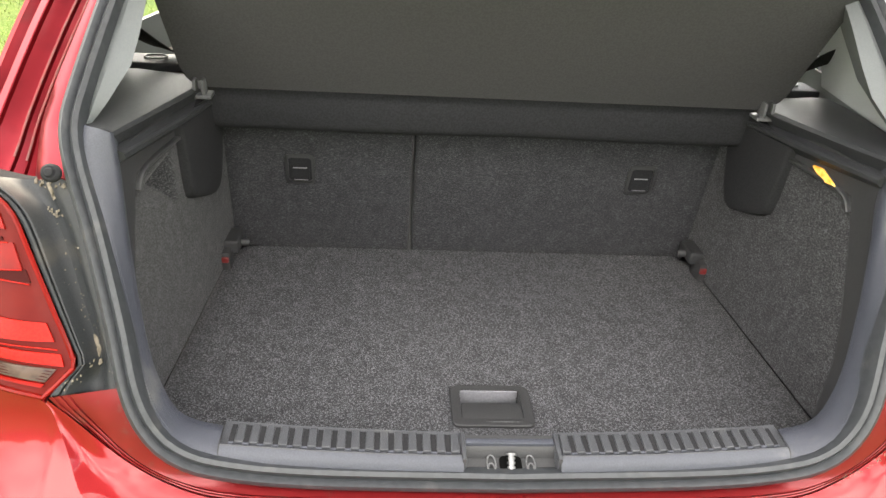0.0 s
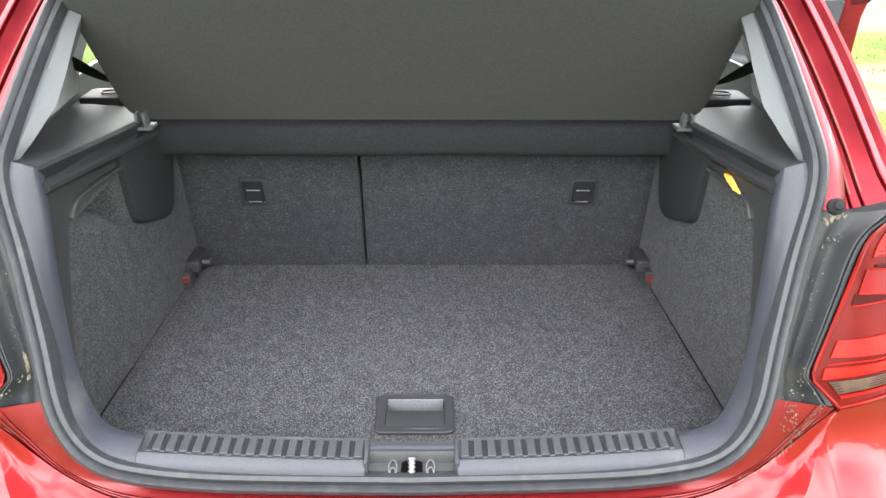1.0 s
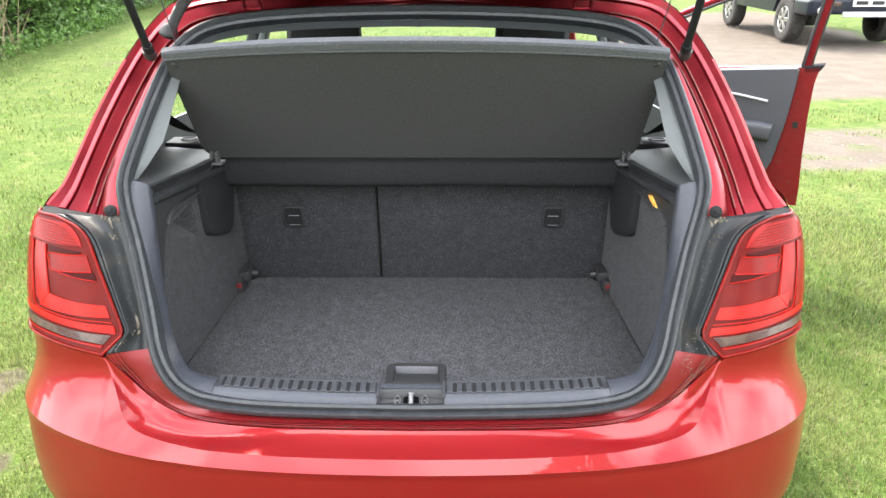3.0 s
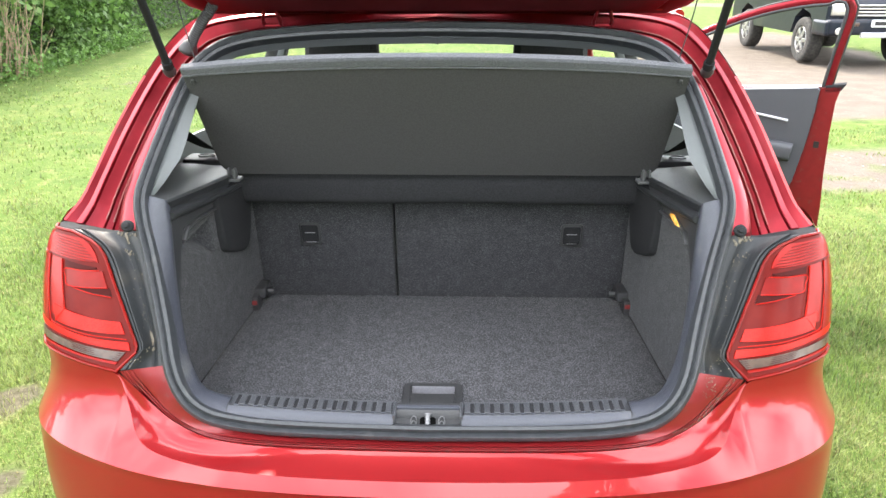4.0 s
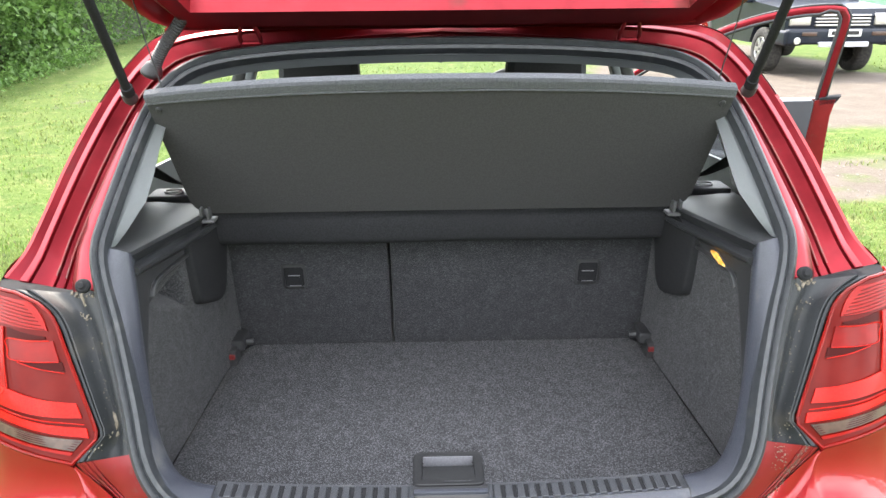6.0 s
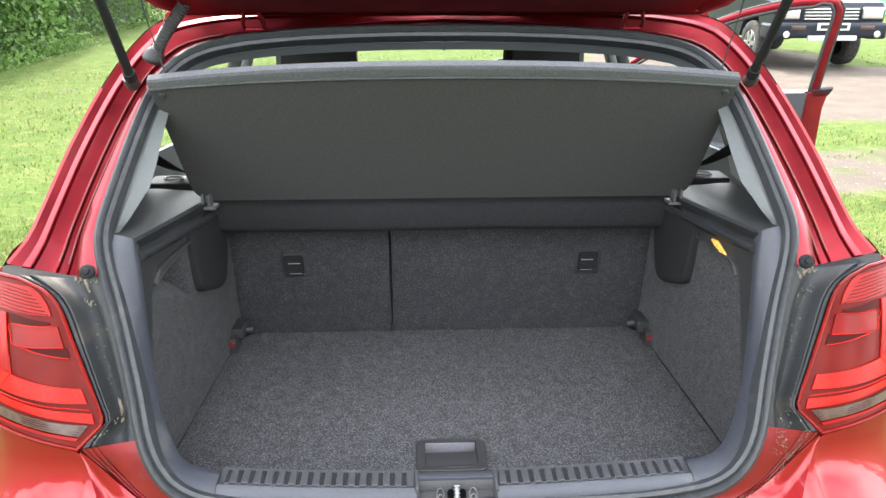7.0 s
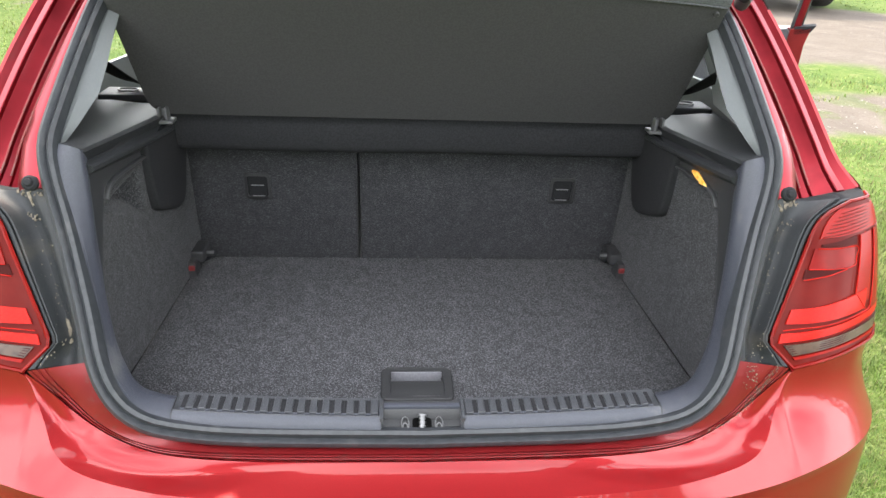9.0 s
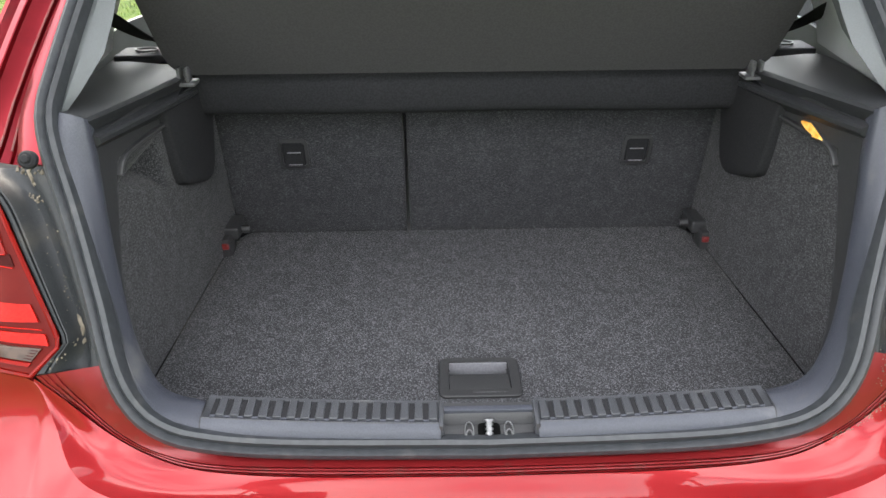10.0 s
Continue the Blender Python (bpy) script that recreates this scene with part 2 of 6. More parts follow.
TARP = material("grey_tarpaulin", (0.35, 0.36, 0.38), 0.6, second=(0.12, 0.12, 0.13), scale=6)
GREEN_BOX = material("green_painted_steel", (0.16, 0.34, 0.22), 0.6, second=(0.13, 0.29, 0.19), scale=3)
WHITE = material("white_plate", (0.75, 0.75, 0.73), 0.4)
BLACK = material("black_print", (0.01, 0.01, 0.01), 0.5)


def leafy(m, amount):
    """Lets light through thin leaves."""
    t = m.node_tree
    p = t.nodes["Principled BSDF"]
    out = t.nodes["Material Output"]
    tr = t.nodes.new("ShaderNodeBsdfTranslucent")
    mx = t.nodes.new("ShaderNodeMixShader")
    mx.inputs["Fac"].default_value = amount
    source = p.inputs["Base Color"].links[0].from_socket
    t.links.new(source, tr.inputs["Color"])
    t.links.new(p.outputs["BSDF"], mx.inputs[1])
    t.links.new(tr.outputs["BSDF"], mx.inputs[2])
    t.links.new(mx.outputs["Shader"], out.inputs["Surface"])


for _m in (LEAF, LEAF_PALE, GRASS, STRAW):
    leafy(_m, 0.5)


def ground_material():
    """Lawn with a dusty track across it and bare patches."""
    m = bpy.data.materials.new("lawn_and_track")
    m.use_nodes = True
    t = m.node_tree
    p = t.nodes["Principled BSDF"]
    p.inputs["Roughness"].default_value = 0.95
    p.inputs["Specular IOR Level"].default_value = 0.1
    co = t.nodes.new("ShaderNodeTexCoord").outputs["Object"]
    sep = t.nodes.new("ShaderNodeSeparateXYZ")
    t.links.new(co, sep.inputs[0])

    def op(kind, a, b=0.0):
        n = t.nodes.new("ShaderNodeMath")
        n.operation = kind
        for k, v in enumerate((a, b)):
            if isinstance(v, (int, float)):
                n.inputs[k].default_value = v
            else:
                t.links.new(v, n.inputs[k])
        return n.outputs[0]

    def tex(scale, detail=4):
        n = t.nodes.new("ShaderNodeTexNoise")
        n.inputs["Scale"].default_value, n.inputs["Detail"].default_value = scale, detail
        t.links.new(co, n.inputs["Vector"])
        return n.outputs["Fac"]

    def mix(fac, a, b):
        x = t.nodes.new("ShaderNodeMix")
        x.data_type = "RGBA"
        for key, v in (("A", a), ("B", b)):
            if isinstance(v, tuple):
                x.inputs[key].default_value = (*v, 1)
            else:
                t.links.new(v, x.inputs[key])
        t.links.new(fac, x.inputs["Factor"])
        return x.outputs["Result"]

    def step(v, lo, hi):
        r = t.nodes.new("ShaderNodeMapRange")
        r.interpolation_type = "SMOOTHSTEP"
        r.inputs["From Min"].default_value, r.inputs["From Max"].default_value = lo, hi
        t.links.new(v, r.inputs["Value"])
        return r.outputs["Result"]

    x, y = sep.outputs["X"], sep.outputs["Y"]
    wob = op("MULTIPLY", op("SUBTRACT", tex(0.55, 5), 0.5), 2.6)
    grass = mix(step(tex(1.3, 5), 0.35, 0.7), (0.056, 0.105, 0.018), (0.100, 0.136, 0.034))
    grass = mix(step(tex(14, 5), 0.45, 0.7), grass, (0.130, 0.160, 0.050))
    grass = mix(step(tex(3.6, 7), 0.50, 0.66), grass, (0.045, 0.085, 0.018))
    grass = mix(step(tex(5.2, 7), 0.55, 0.68), grass, (0.165, 0.170, 0.068))
    grass = mix(step(tex(150, 4), 0.42, 0.62), grass, (0.055, 0.085, 0.02))
    grass = mix(step(tex(95, 4), 0.56, 0.70), grass, (0.180, 0.210, 0.080))
    soil = mix(step(tex(3.0, 6), 0.35, 0.7), (0.112, 0.094, 0.080), (0.142, 0.120, 0.102))
    soil = mix(step(tex(60, 4), 0.45, 0.75), soil, (0.105, 0.084, 0.068))
    ruts = t.nodes.new("ShaderNodeTexNoise")
    ruts.inputs["Scale"].default_value, ruts.inputs["Detail"].default_value = 1.0, 5
    wide = t.nodes.new("ShaderNodeMapping")
    wide.inputs["Scale"].default_value, wide.inputs["Rotation"].default_value = (0.7, 1.7, 1.0), (0, 0, 0.12)
    t.links.new(co, wide.inputs["Vector"])
    t.links.new(wide.outputs["Vector"], ruts.inputs["Vector"])
    soil = mix(step(ruts.outputs["Fac"], 0.50, 0.72), soil, (0.118, 0.098, 0.082))
    soil = mix(step(tex(24, 3), 0.66, 0.74), soil, (0.22, 0.20, 0.178))
    near = step(op("ADD", op("SUBTRACT", y, 6.5), wob), -0.25, 0.35)
    left = step(op("ADD", op("SUBTRACT", x, op("ADD", 1.6, op("MULTIPLY", y, 0.085))), wob), -0.3, 0.4)
    edge = op("ADD", 7.8, op("MULTIPLY", op("MAXIMUM", op("SUBTRACT", 12.0, y), 0.0), 1.2))
    right = step(op("ADD", op("SUBTRACT", edge, x), wob), -0.3, 0.4)
    right = op("MULTIPLY", right, step(op("ADD", op("SUBTRACT", 18.4, y), wob), -0.3, 0.4))
    track = op("MULTIPLY", op("MULTIPLY", near, left), right)
    far = op("MULTIPLY", step(op("ADD", y, wob), 31.0, 31.4), step(op("MULTIPLY", y, -1), -34.2, -33.6))
    patch = op("MULTIPLY", step(op("ADD", tex(0.9, 4), op("MULTIPLY", tex(5, 3), 0.25)), 0.80, 0.88), 0.7)
    worn = 0.0
    for cx, cy, rad in ((-1.66, 1.22, 0.10), (-1.40, 0.72, 0.09), (-1.50, 0.38, 0.07)):
        d = op("SQRT", op("ADD", op("POWER", op("SUBTRACT", x, cx), 2.0), op("POWER", op("SUBTRACT", y, cy), 2.0)))
        spot = step(op("ADD", op("SUBTRACT", rad, d), op("MULTIPLY", op("SUBTRACT", tex(7, 4), 0.5), 0.35)), -0.03, 0.05)
        worn = op("MAXIMUM", worn, spot)
    soft = op("MULTIPLY", wob, 0.28)
    strip = op("MULTIPLY", op("MULTIPLY", step(op("ADD", y, soft), 4.05, 4.25), step(op("MULTIPLY", op("ADD", y, soft), -1), -5.6, -5.3)), step(op("ADD", x, soft), 2.4, 2.9))
    strip = op("MAXIMUM", strip, op("MULTIPLY", op("MULTIPLY", step(op("ADD", x, wob), 4.7, 5.2), right), step(op("ADD", y, soft), 4.05, 4.25)))
    strip = op("MULTIPLY", strip, op("ADD", 0.55, op("MULTIPLY", step(tex(2.6, 5), 0.36, 0.5), 0.45)))
    bare = op("MAXIMUM", op("MAXIMUM", track, far), op("MAXIMUM", patch, strip))
    earth = mix(step(tex(40, 4), 0.4, 0.7), (0.062, 0.050, 0.038), (0.098, 0.082, 0.064))
    t.links.new(mix(op("MULTIPLY", worn, 0.85), mix(bare, grass, soil), earth), p.inputs["Base Color"])
    b = t.nodes.new("ShaderNodeBump")
    b.inputs["Strength"].default_value, b.inputs["Distance"].default_value = 0.7, 0.03
    t.links.new(op("ADD", tex(12, 6), op("MULTIPLY", tex(90, 3), 0.4)), b.inputs["Height"])
    t.links.new(b.outputs["Normal"], p.inputs["Normal"])
    return m


GROUND = ground_material()


# ---- mesh helpers ----
ORIGIN = {}


def thing(name, label, category, at=(0, 0, 0), group="", kind=""):
    ob = new(name)
    ob.empty_display_size = 0.1
    ob.location = at
    ORIGIN[ob] = Vector(at)
    return tagged(ob, label, category, group, kind)


def finish(bm, material, name, angle=38):
    me = bpy.data.meshes.new(name)
    bmesh.ops.recalc_face_normals(bm, faces=bm.faces[:])
    for f in bm.faces:
        f.smooth = True
    bm.to_mesh(me)
    bm.free()
    me.set_sharp_from_angle(angle=radians(angle))
    me.materials.append(material)
    return me


def part(name, bm, material, parent=None, label="", angle=38):
    """One mesh object, given in world metres, under a thing or a part."""
    o = ORIGIN.get(parent, Vector((0, 0, 0)))
    if parent is not None:
        bmesh.ops.translate(bm, verts=bm.verts[:], vec=-o)
    ob = new(name, finish(bm, material, name, angle))
    ob.parent = parent
    ORIGIN[ob] = o
    return tagged(ob, label)


def spline(points, n):
    """n points at even steps along a smooth curve through the given ones."""
    p = [Vector(q) for q in points]
    p = [2 * p[0] - p[1]] + p + [2 * p[-1] - p[-2]]
    fine = []
    for i in range(1, len(p) - 2):
        a, b, c, d = p[i - 1:i + 3]
        for k in range(16):
            t = k / 16
            fine.append(0.5 * (2 * b + (c - a) * t + (2 * a - 5 * b + 4 * c - d) * t * t + (3 * b - a - 3 * c + d) * t ** 3))
    fine.append(p[-2])
    lengths = [0.0]
    for a, b in zip(fine, fine[1:]):
        lengths.append(lengths[-1] + (b - a).length)
    out, j = [], 0
    for k in range(n):
        want = lengths[-1] * k / (n - 1)
        while j < len(fine) - 2 and lengths[j + 1] < want:
            j += 1
        span = lengths[j + 1] - lengths[j]
        out.append(fine[j].lerp(fine[j + 1], 0 if span == 0 else min(1, (want - lengths[j]) / span)))
    return out


def loft(rows, closed_rows=False, closed_loop=False, caps=False):
    """Quads between rows of points."""
    bm = bmesh.new()
    vs = [[bm.verts.new(q) for q in r] for r in rows]
    n = len(rows[0])
    pairs = list(zip(vs, vs[1:])) + ([(vs[-1], vs[0])] if closed_loop else [])
    for a, b in pairs:
        for i in range(n if closed_rows else n - 1):
            j = (i + 1) % n
            quad = list(dict.fromkeys((a[i], a[j], b[j], b[i])))
            if len(quad) > 2:
                bm.faces.new(quad)
    if caps and closed_rows:
        bm.faces.new(vs[0])
        bm.faces.new(vs[-1])
    return bm


def grid(fn, nu, nv, thick=0.0):
    """A sheet from fn(u, v), given thickness along its normals."""
    bm = loft([[fn(i / nu, j / nv) for j in range(nv + 1)] for i in range(nu + 1)])
    if thick:
        bmesh.ops.recalc_face_normals(bm, faces=bm.faces[:])
        bmesh.ops.solidify(bm, geom=bm.faces[:], thickness=thick)
    return bm


def sweep(path, section, up=(0, 0, 1), closed=False, ups=None, scale=None):
    """A closed section carried along a path: its first axis is sideways, its second up."""
    n, rows = len(path), []
    for i, q in enumerate(path):
        a = path[(i - 1) % n] if closed or i > 0 else path[i]
        b = path[(i + 1) % n] if closed or i < n - 1 else path[i]
        tan = (Vector(b) - Vector(a)).normalized()
        u = Vector(ups[i] if ups else up)
        side = tan.cross(u).normalized()
        u = side.cross(tan)
        k = scale[i] if scale else 1
        rows.append([Vector(q) + side * s * k + u * h * k for s, h in section])
    return loft(rows, closed_rows=True, closed_loop=closed, caps=not closed)


def circle(r, n=10):
    return [(r * math.cos(2 * math.pi * k / n), r * math.sin(2 * math.pi * k / n)) for k in range(n)]


def tube(path, r, n=10, up=(0.13, 0.21, 0.97), scale=None):
    return sweep(path, circle(r, n), up, scale=scale)


def box(x0, x1, y0, y1, z0, z1, bevel=0.004, segments=2):
    bm = bmesh.new()
    bmesh.ops.create_cube(bm, size=1)
    bmesh.ops.scale(bm, vec=(x1 - x0, y1 - y0, z1 - z0), verts=bm.verts[:])
    bmesh.ops.translate(bm, vec=((x0 + x1) / 2, (y0 + y1) / 2, (z0 + z1) / 2), verts=bm.verts[:])
    if bevel:
        bmesh.ops.bevel(bm, geom=bm.edges[:], offset=bevel, segments=segments, affect="EDGES", profile=0.6)
    return bm


def rounded(w, h, r, n=5):
    """A rounded rectangle about the origin."""
    out = []
    for cx, cy, a0 in ((w / 2 - r, h / 2 - r, 0), (-w / 2 + r, h / 2 - r, 90), (-w / 2 + r, -h / 2 + r, 180), (w / 2 - r, -h / 2 + r, 270)):
        for k in range(n + 1):
            a = radians(a0 + 90 * k / n)
            out.append((cx + r * math.cos(a), cy + r * math.sin(a)))
    return out


def plate(outline, depth, bevel=0.0015):
    """A flat outline in x, y raised to depth along z, with a softened rim."""
    low = [Vector((x, y, 0)) for x, y in outline]
    mid = [Vector((x, y, depth - bevel)) for x, y in outline]
    c = sum(low, Vector()) / len(low)
    top = [Vector((x, y, depth)) + (Vector((c.x, c.y, depth)) - Vector((x, y, depth))).normalized() * bevel for x, y in outline]
    return loft([low, mid, top], closed_rows=True, caps=True)


def move(bm, m):
    bmesh.ops.transform(bm, matrix=m, verts=bm.verts[:])
    return bm


def mirror(bm):
    bmesh.ops.scale(bm, vec=(-1, 1, 1), verts=bm.verts[:])
    return bm


def join(*bms):
    out = bmesh.new()
    for b in bms:
        me = bpy.data.meshes.new("tmp")
        b.to_mesh(me)
        b.free()
        out.from_mesh(me)
        bpy.data.meshes.remove(me)
    return out


SIDES = (1, -1)


def sided(build, side):
    bm = build()
    return bm if side > 0 else mirror(bm)


# ---- ground and surroundings ----
def swell(x, y):
    r = math.hypot(x, y - 1)
    k = min(1, max(0, (r - 4) / 10))
    return 0.05 * k * noise.noise((x * 0.25, y * 0.25, 0)) - 0.004


def make_ground():
    xs = sorted(set([-3000, -800, -250, -100, -60] + [i * 1.0 for i in range(-40, 41)] + [60, 100, 250, 800, 3000]))
    bm = loft([[(x, y + 1, swell(x, y + 1) if abs(x) < 60 and abs(y) < 60 else 0) for y in xs] for x in xs])
    g = new("ground", finish(bm, GROUND, "ground"))
    tagged(g, "sunlit mown lawn with a dusty beige dirt track", "ground", kind="structure")


make_ground()

# ---- the car ----
car = thing("hatchback_car", "red hatchback with open boot and front door on grass", "car", (0, 1.85, 0))

# rear face of the body: y for a height, and how the corners wrap forward
REAR = [(0.20, 0.02), (0.55, -0.04), (0.70, 0.0), (0.74, 0.015), (0.82, 0.05), (1.05, 0.185), (1.11, 0.228), (1.325, 0.46), (1.42, 0.545), (1.60, 0.66)]


def rear_y(z, x=0.0):
    return float(np.interp(z, [a for a, _ in REAR], [b for _, b in REAR])) + 2.2 * max(0.0, abs(x) - 0.6) ** 2


SEAL = [(0, 0.702), (0.26, 0.707), (0.38, 0.718), (0.435, 0.735), (0.473, 0.765), (0.50, 0.815), (0.523, 0.895), (0.553, 0.99), (0.580, 1.062), (0.590, 1.105),
        (0.587, 1.147), (0.567, 1.248), (0.548, 1.31), (0.523, 1.35), (0.475, 1.382), (0.40, 1.40), (0.28, 1.411), (0.14, 1.4165), (0.05, 1.418), (0, 1.418)]
seal_half = spline([(x, rear_y(z), z) for x, z in SEAL], 90)


def inward(i, path):
    """Directions at a point of the seal's half: into the opening, and out of the body."""
    a, b = path[max(0, i - 1)], path[min(len(path) - 1, i + 1)]
    tan = (b - a).normalized()
    slope = Vector((0, -0.87, 0.5))
    out = (slope - tan * slope.dot(tan)).normalized()
    side = tan.cross(out).normalized()
    if side.dot(Vector((0, 0.30, 1.05)) - path[i]) < 0:
        side = -side
    return side, out


def seal_offset(a, b):
    return [q + inward(i, seal_half)[0] * a + inward(i, seal_half)[1] * b for i, q in enumerate(seal_half)]


def make_seal():
    section = [(0, -0.010), (0, 0.004), (0.003, 0.011), (0.008, 0.014), (0.013, 0.010), (0.0155, 0.007), (0.018, 0.010), (0.022, 0.016), (0.028, 0.014), (0.031, 0.004),
               (0.031, -0.014)]
    lines = [seal_offset(a, b) for a, b in section]
    half = list(zip(*lines))
    whole = [list(r) for r in half] + [[Vector((-q.x, q.y, q.z)) for q in r] for r in half[-2:0:-1]]
    part("boot_seal", loft(whole, closed_rows=True, closed_loop=True), RUBBER, car, "black rubber door seal round the boot opening")


make_seal()


def make_seal_teeth():
    """Row of small rubber teeth along the seal's inner flank."""
    bm = bmesh.new()
    path = [q for q in spline([tuple(q) for q in seal_offset(0.0335, -0.004)], 420) if q.z > 0.74]
    for q in path:
        v = [bm.verts.new(q + Vector(d)) for d in ((0.0013, 0, 0), (0, 0, 0.0009), (-0.0013, 0, 0), (0, 0, -0.0009), (0, -0.0016, 0.0004))]
        for i in range(4):
            bm.faces.new((v[i], v[(i + 1) % 4], v[4]))
    return mirror_both(bm)


def mirror_both(bm):
    return join(bm.copy(), mirror(bm))


tagged(part("seal_teeth", make_seal_teeth(), RUBBER, car, "row of small rubber teeth along the seal"), kind="stuff")


def between(a, b, steps):
    """Rows from rail a to rail b: steps are (share of the way, height along the outward slope)."""
    up = Vector((0, -0.80, 0.60))
    return [[p.lerp(q, f) + up * h for f, h in steps] for p, q in zip(a, b)]


# rear pillar of the body beside the opening, up to the roof's edge
N_P = 46
first = min(range(90), key=lambda i: abs(seal_half[i].z - 1.058) + (0 if 20 < i < 60 else 9))
inner_rail = spline([seal_half[i] for i in range(first, 90, 3)] + [seal_half[-1]], N_P)
outer_rail = spline([(0.764, 0.262, 1.046), (0.742, 0.300, 1.078), (0.728, 0.345, 1.122), (0.702, 0.44, 1.215), (0.660, 0.535, 1.315), (0.612, 0.605, 1.388), (0.555, 0.632, 1.428),
                     (0.42, 0.642, 1.446), (0.2, 0.65, 1.455), (0, 0.652, 1.458)], N_P)


def pillar_line(share):
    """A line up the rain channel of the rear pillar."""
    out = []
    for k in range(1, 27):
        a = 0.035 + 0.22 * max(0.0, 1 - k / 24) ** 1.3
        h = (-0.080 + 0.068 * (share - 0.03) / 0.63) * min(1.0, 0.35 + (N_P - k) / 24) + 0.006
        out.append(inner_rail[k].lerp(outer_rail[k], a + share * (1 - a)) + Vector((0, -0.80, 0.60)) * h)
    return out


def make_rear_pillar():
    rows = []
    up = Vector((0, -0.80, 0.60))
    for k, (p, q) in enumerate(zip(inner_rail, outer_rail)):
        a = 0.035 + 0.22 * max(0.0, 1 - k / 24) ** 1.3
        r = 1 - a
        d = min(1.0, 0.35 + (N_P - k) / 24)
        steps = [(-0.06, -0.01), (0, 0.0), (a * 0.1, 0.001), (a * 0.5, 0.002), (a * 0.92, 0.001), (a, -0.004), (a + 0.012, -0.04 * d), (a + 0.02, -0.080 * d), (a + 0.05, -0.080 * d), (a + 0.29 * r, -0.052 * d),
                 (a + 0.30 * r, -0.046 * d), (a + 0.315 * r, -0.046 * d), (a + 0.322 * r, -0.050 * d), (a + 0.40 * r, -0.041 * d), (a + 0.408 * r, -0.034 * d), (a + 0.423 * r, -0.034 * d), (a + 0.43 * r, -0.038 * d),
                 (a + 0.48 * r, -0.034 * d), (a + 0.645 * r, -0.014), (a + 0.655 * r, -0.006), (a + 0.67 * r, -0.0045), (a + 0.78 * r, -0.0045), (a + 0.79 * r, -0.008), (a + 0.80 * r, -0.020), (a + 0.81 * r, -0.020),
                 (a + 0.95 * r, -0.004), (a + 0.97 * r, -0.001), (1.0, -0.003)]
        rows.append([p.lerp(q, f) + up * h for f, h in steps])
    rows.insert(0, [a * 2 - b - up * 0.025 for a, b in zip(rows[0], rows[1])])
    return loft(rows)


for s in SIDES:
    pillar = part("rear_pillar", sided(make_rear_pillar, s), JAMB_PAINT, car, "red painted rear pillar with a stepped rain channel")
    for share in (0.308, 0.416):
        part("weld_seam", sided(lambda: tube(pillar_line(share), 0.0017, 6), s), SEAM_DUST, pillar, "thin dusty red seam line")

# tail lamp outlines on the right: inner edge and outer edge for a height
LAMP_IN = [(0.816, 0.593), (0.835, 0.572), (0.850, 0.556), (0.862, 0.5595), (0.90, 0.5795), (0.95, 0.6055), (1.0, 0.632), (1.015, 0.643), (1.026, 0.658), (1.035, 0.679), (1.042, 0.715)]
LAMP_OUT = [(0.811, 0.765), (0.840, 0.775), (0.862, 0.781), (0.90, 0.792), (0.96, 0.799), (1.0, 0.797), (1.025, 0.789), (1.042, 0.768)]


def lamp_point(u, v, lift=0.0):
    """u from the inner to the outer edge, v from the lower edge to the top."""
    base = 0.816 + 0.026 * max(0.0, u) ** 0.85
    z = base + v * (1.042 - base)
    xi = float(np.interp(z, [a for a, _ in LAMP_IN], [b for _, b in LAMP_IN]))
    xo = float(np.interp(z, [a for a, _ in LAMP_OUT], [b for _, b in LAMP_OUT]))
    x = xi + (xo - xi) * u
    bulge = 0.012 * math.sin(math.pi * min(1, max(0, u)) ** 0.8) * math.sin(math.pi * min(1, max(0.05, v)) ** 0.9)
    return Vector((x, rear_y(z) + 1.9 * max(0.0, x - 0.6) ** 2 - bulge - lift + 0.8 * max(0, u - 0.85) ** 2, z))


def lamp_band(u0, u1, low, high, lift, thick=0.004, nu=14, nv=5):
    """A piece of the lamp between two slanting lines v = a + b*u."""
    def fn(i, j):
        u = u0 + (u1 - u0) * i
        lo, hi = low[0] + low[1] * u, high[0] + high[1] * u
        return lamp_point(u, lo + (hi - lo) * j, lift)
    return grid(fn, nu, nv, thick)


def lamp_line(points, r=0.0011, lift=0.006):
    return tube(spline([tuple(lamp_point(u, v, lift)) for u, v in points], 5 * len(points)), r, 5)


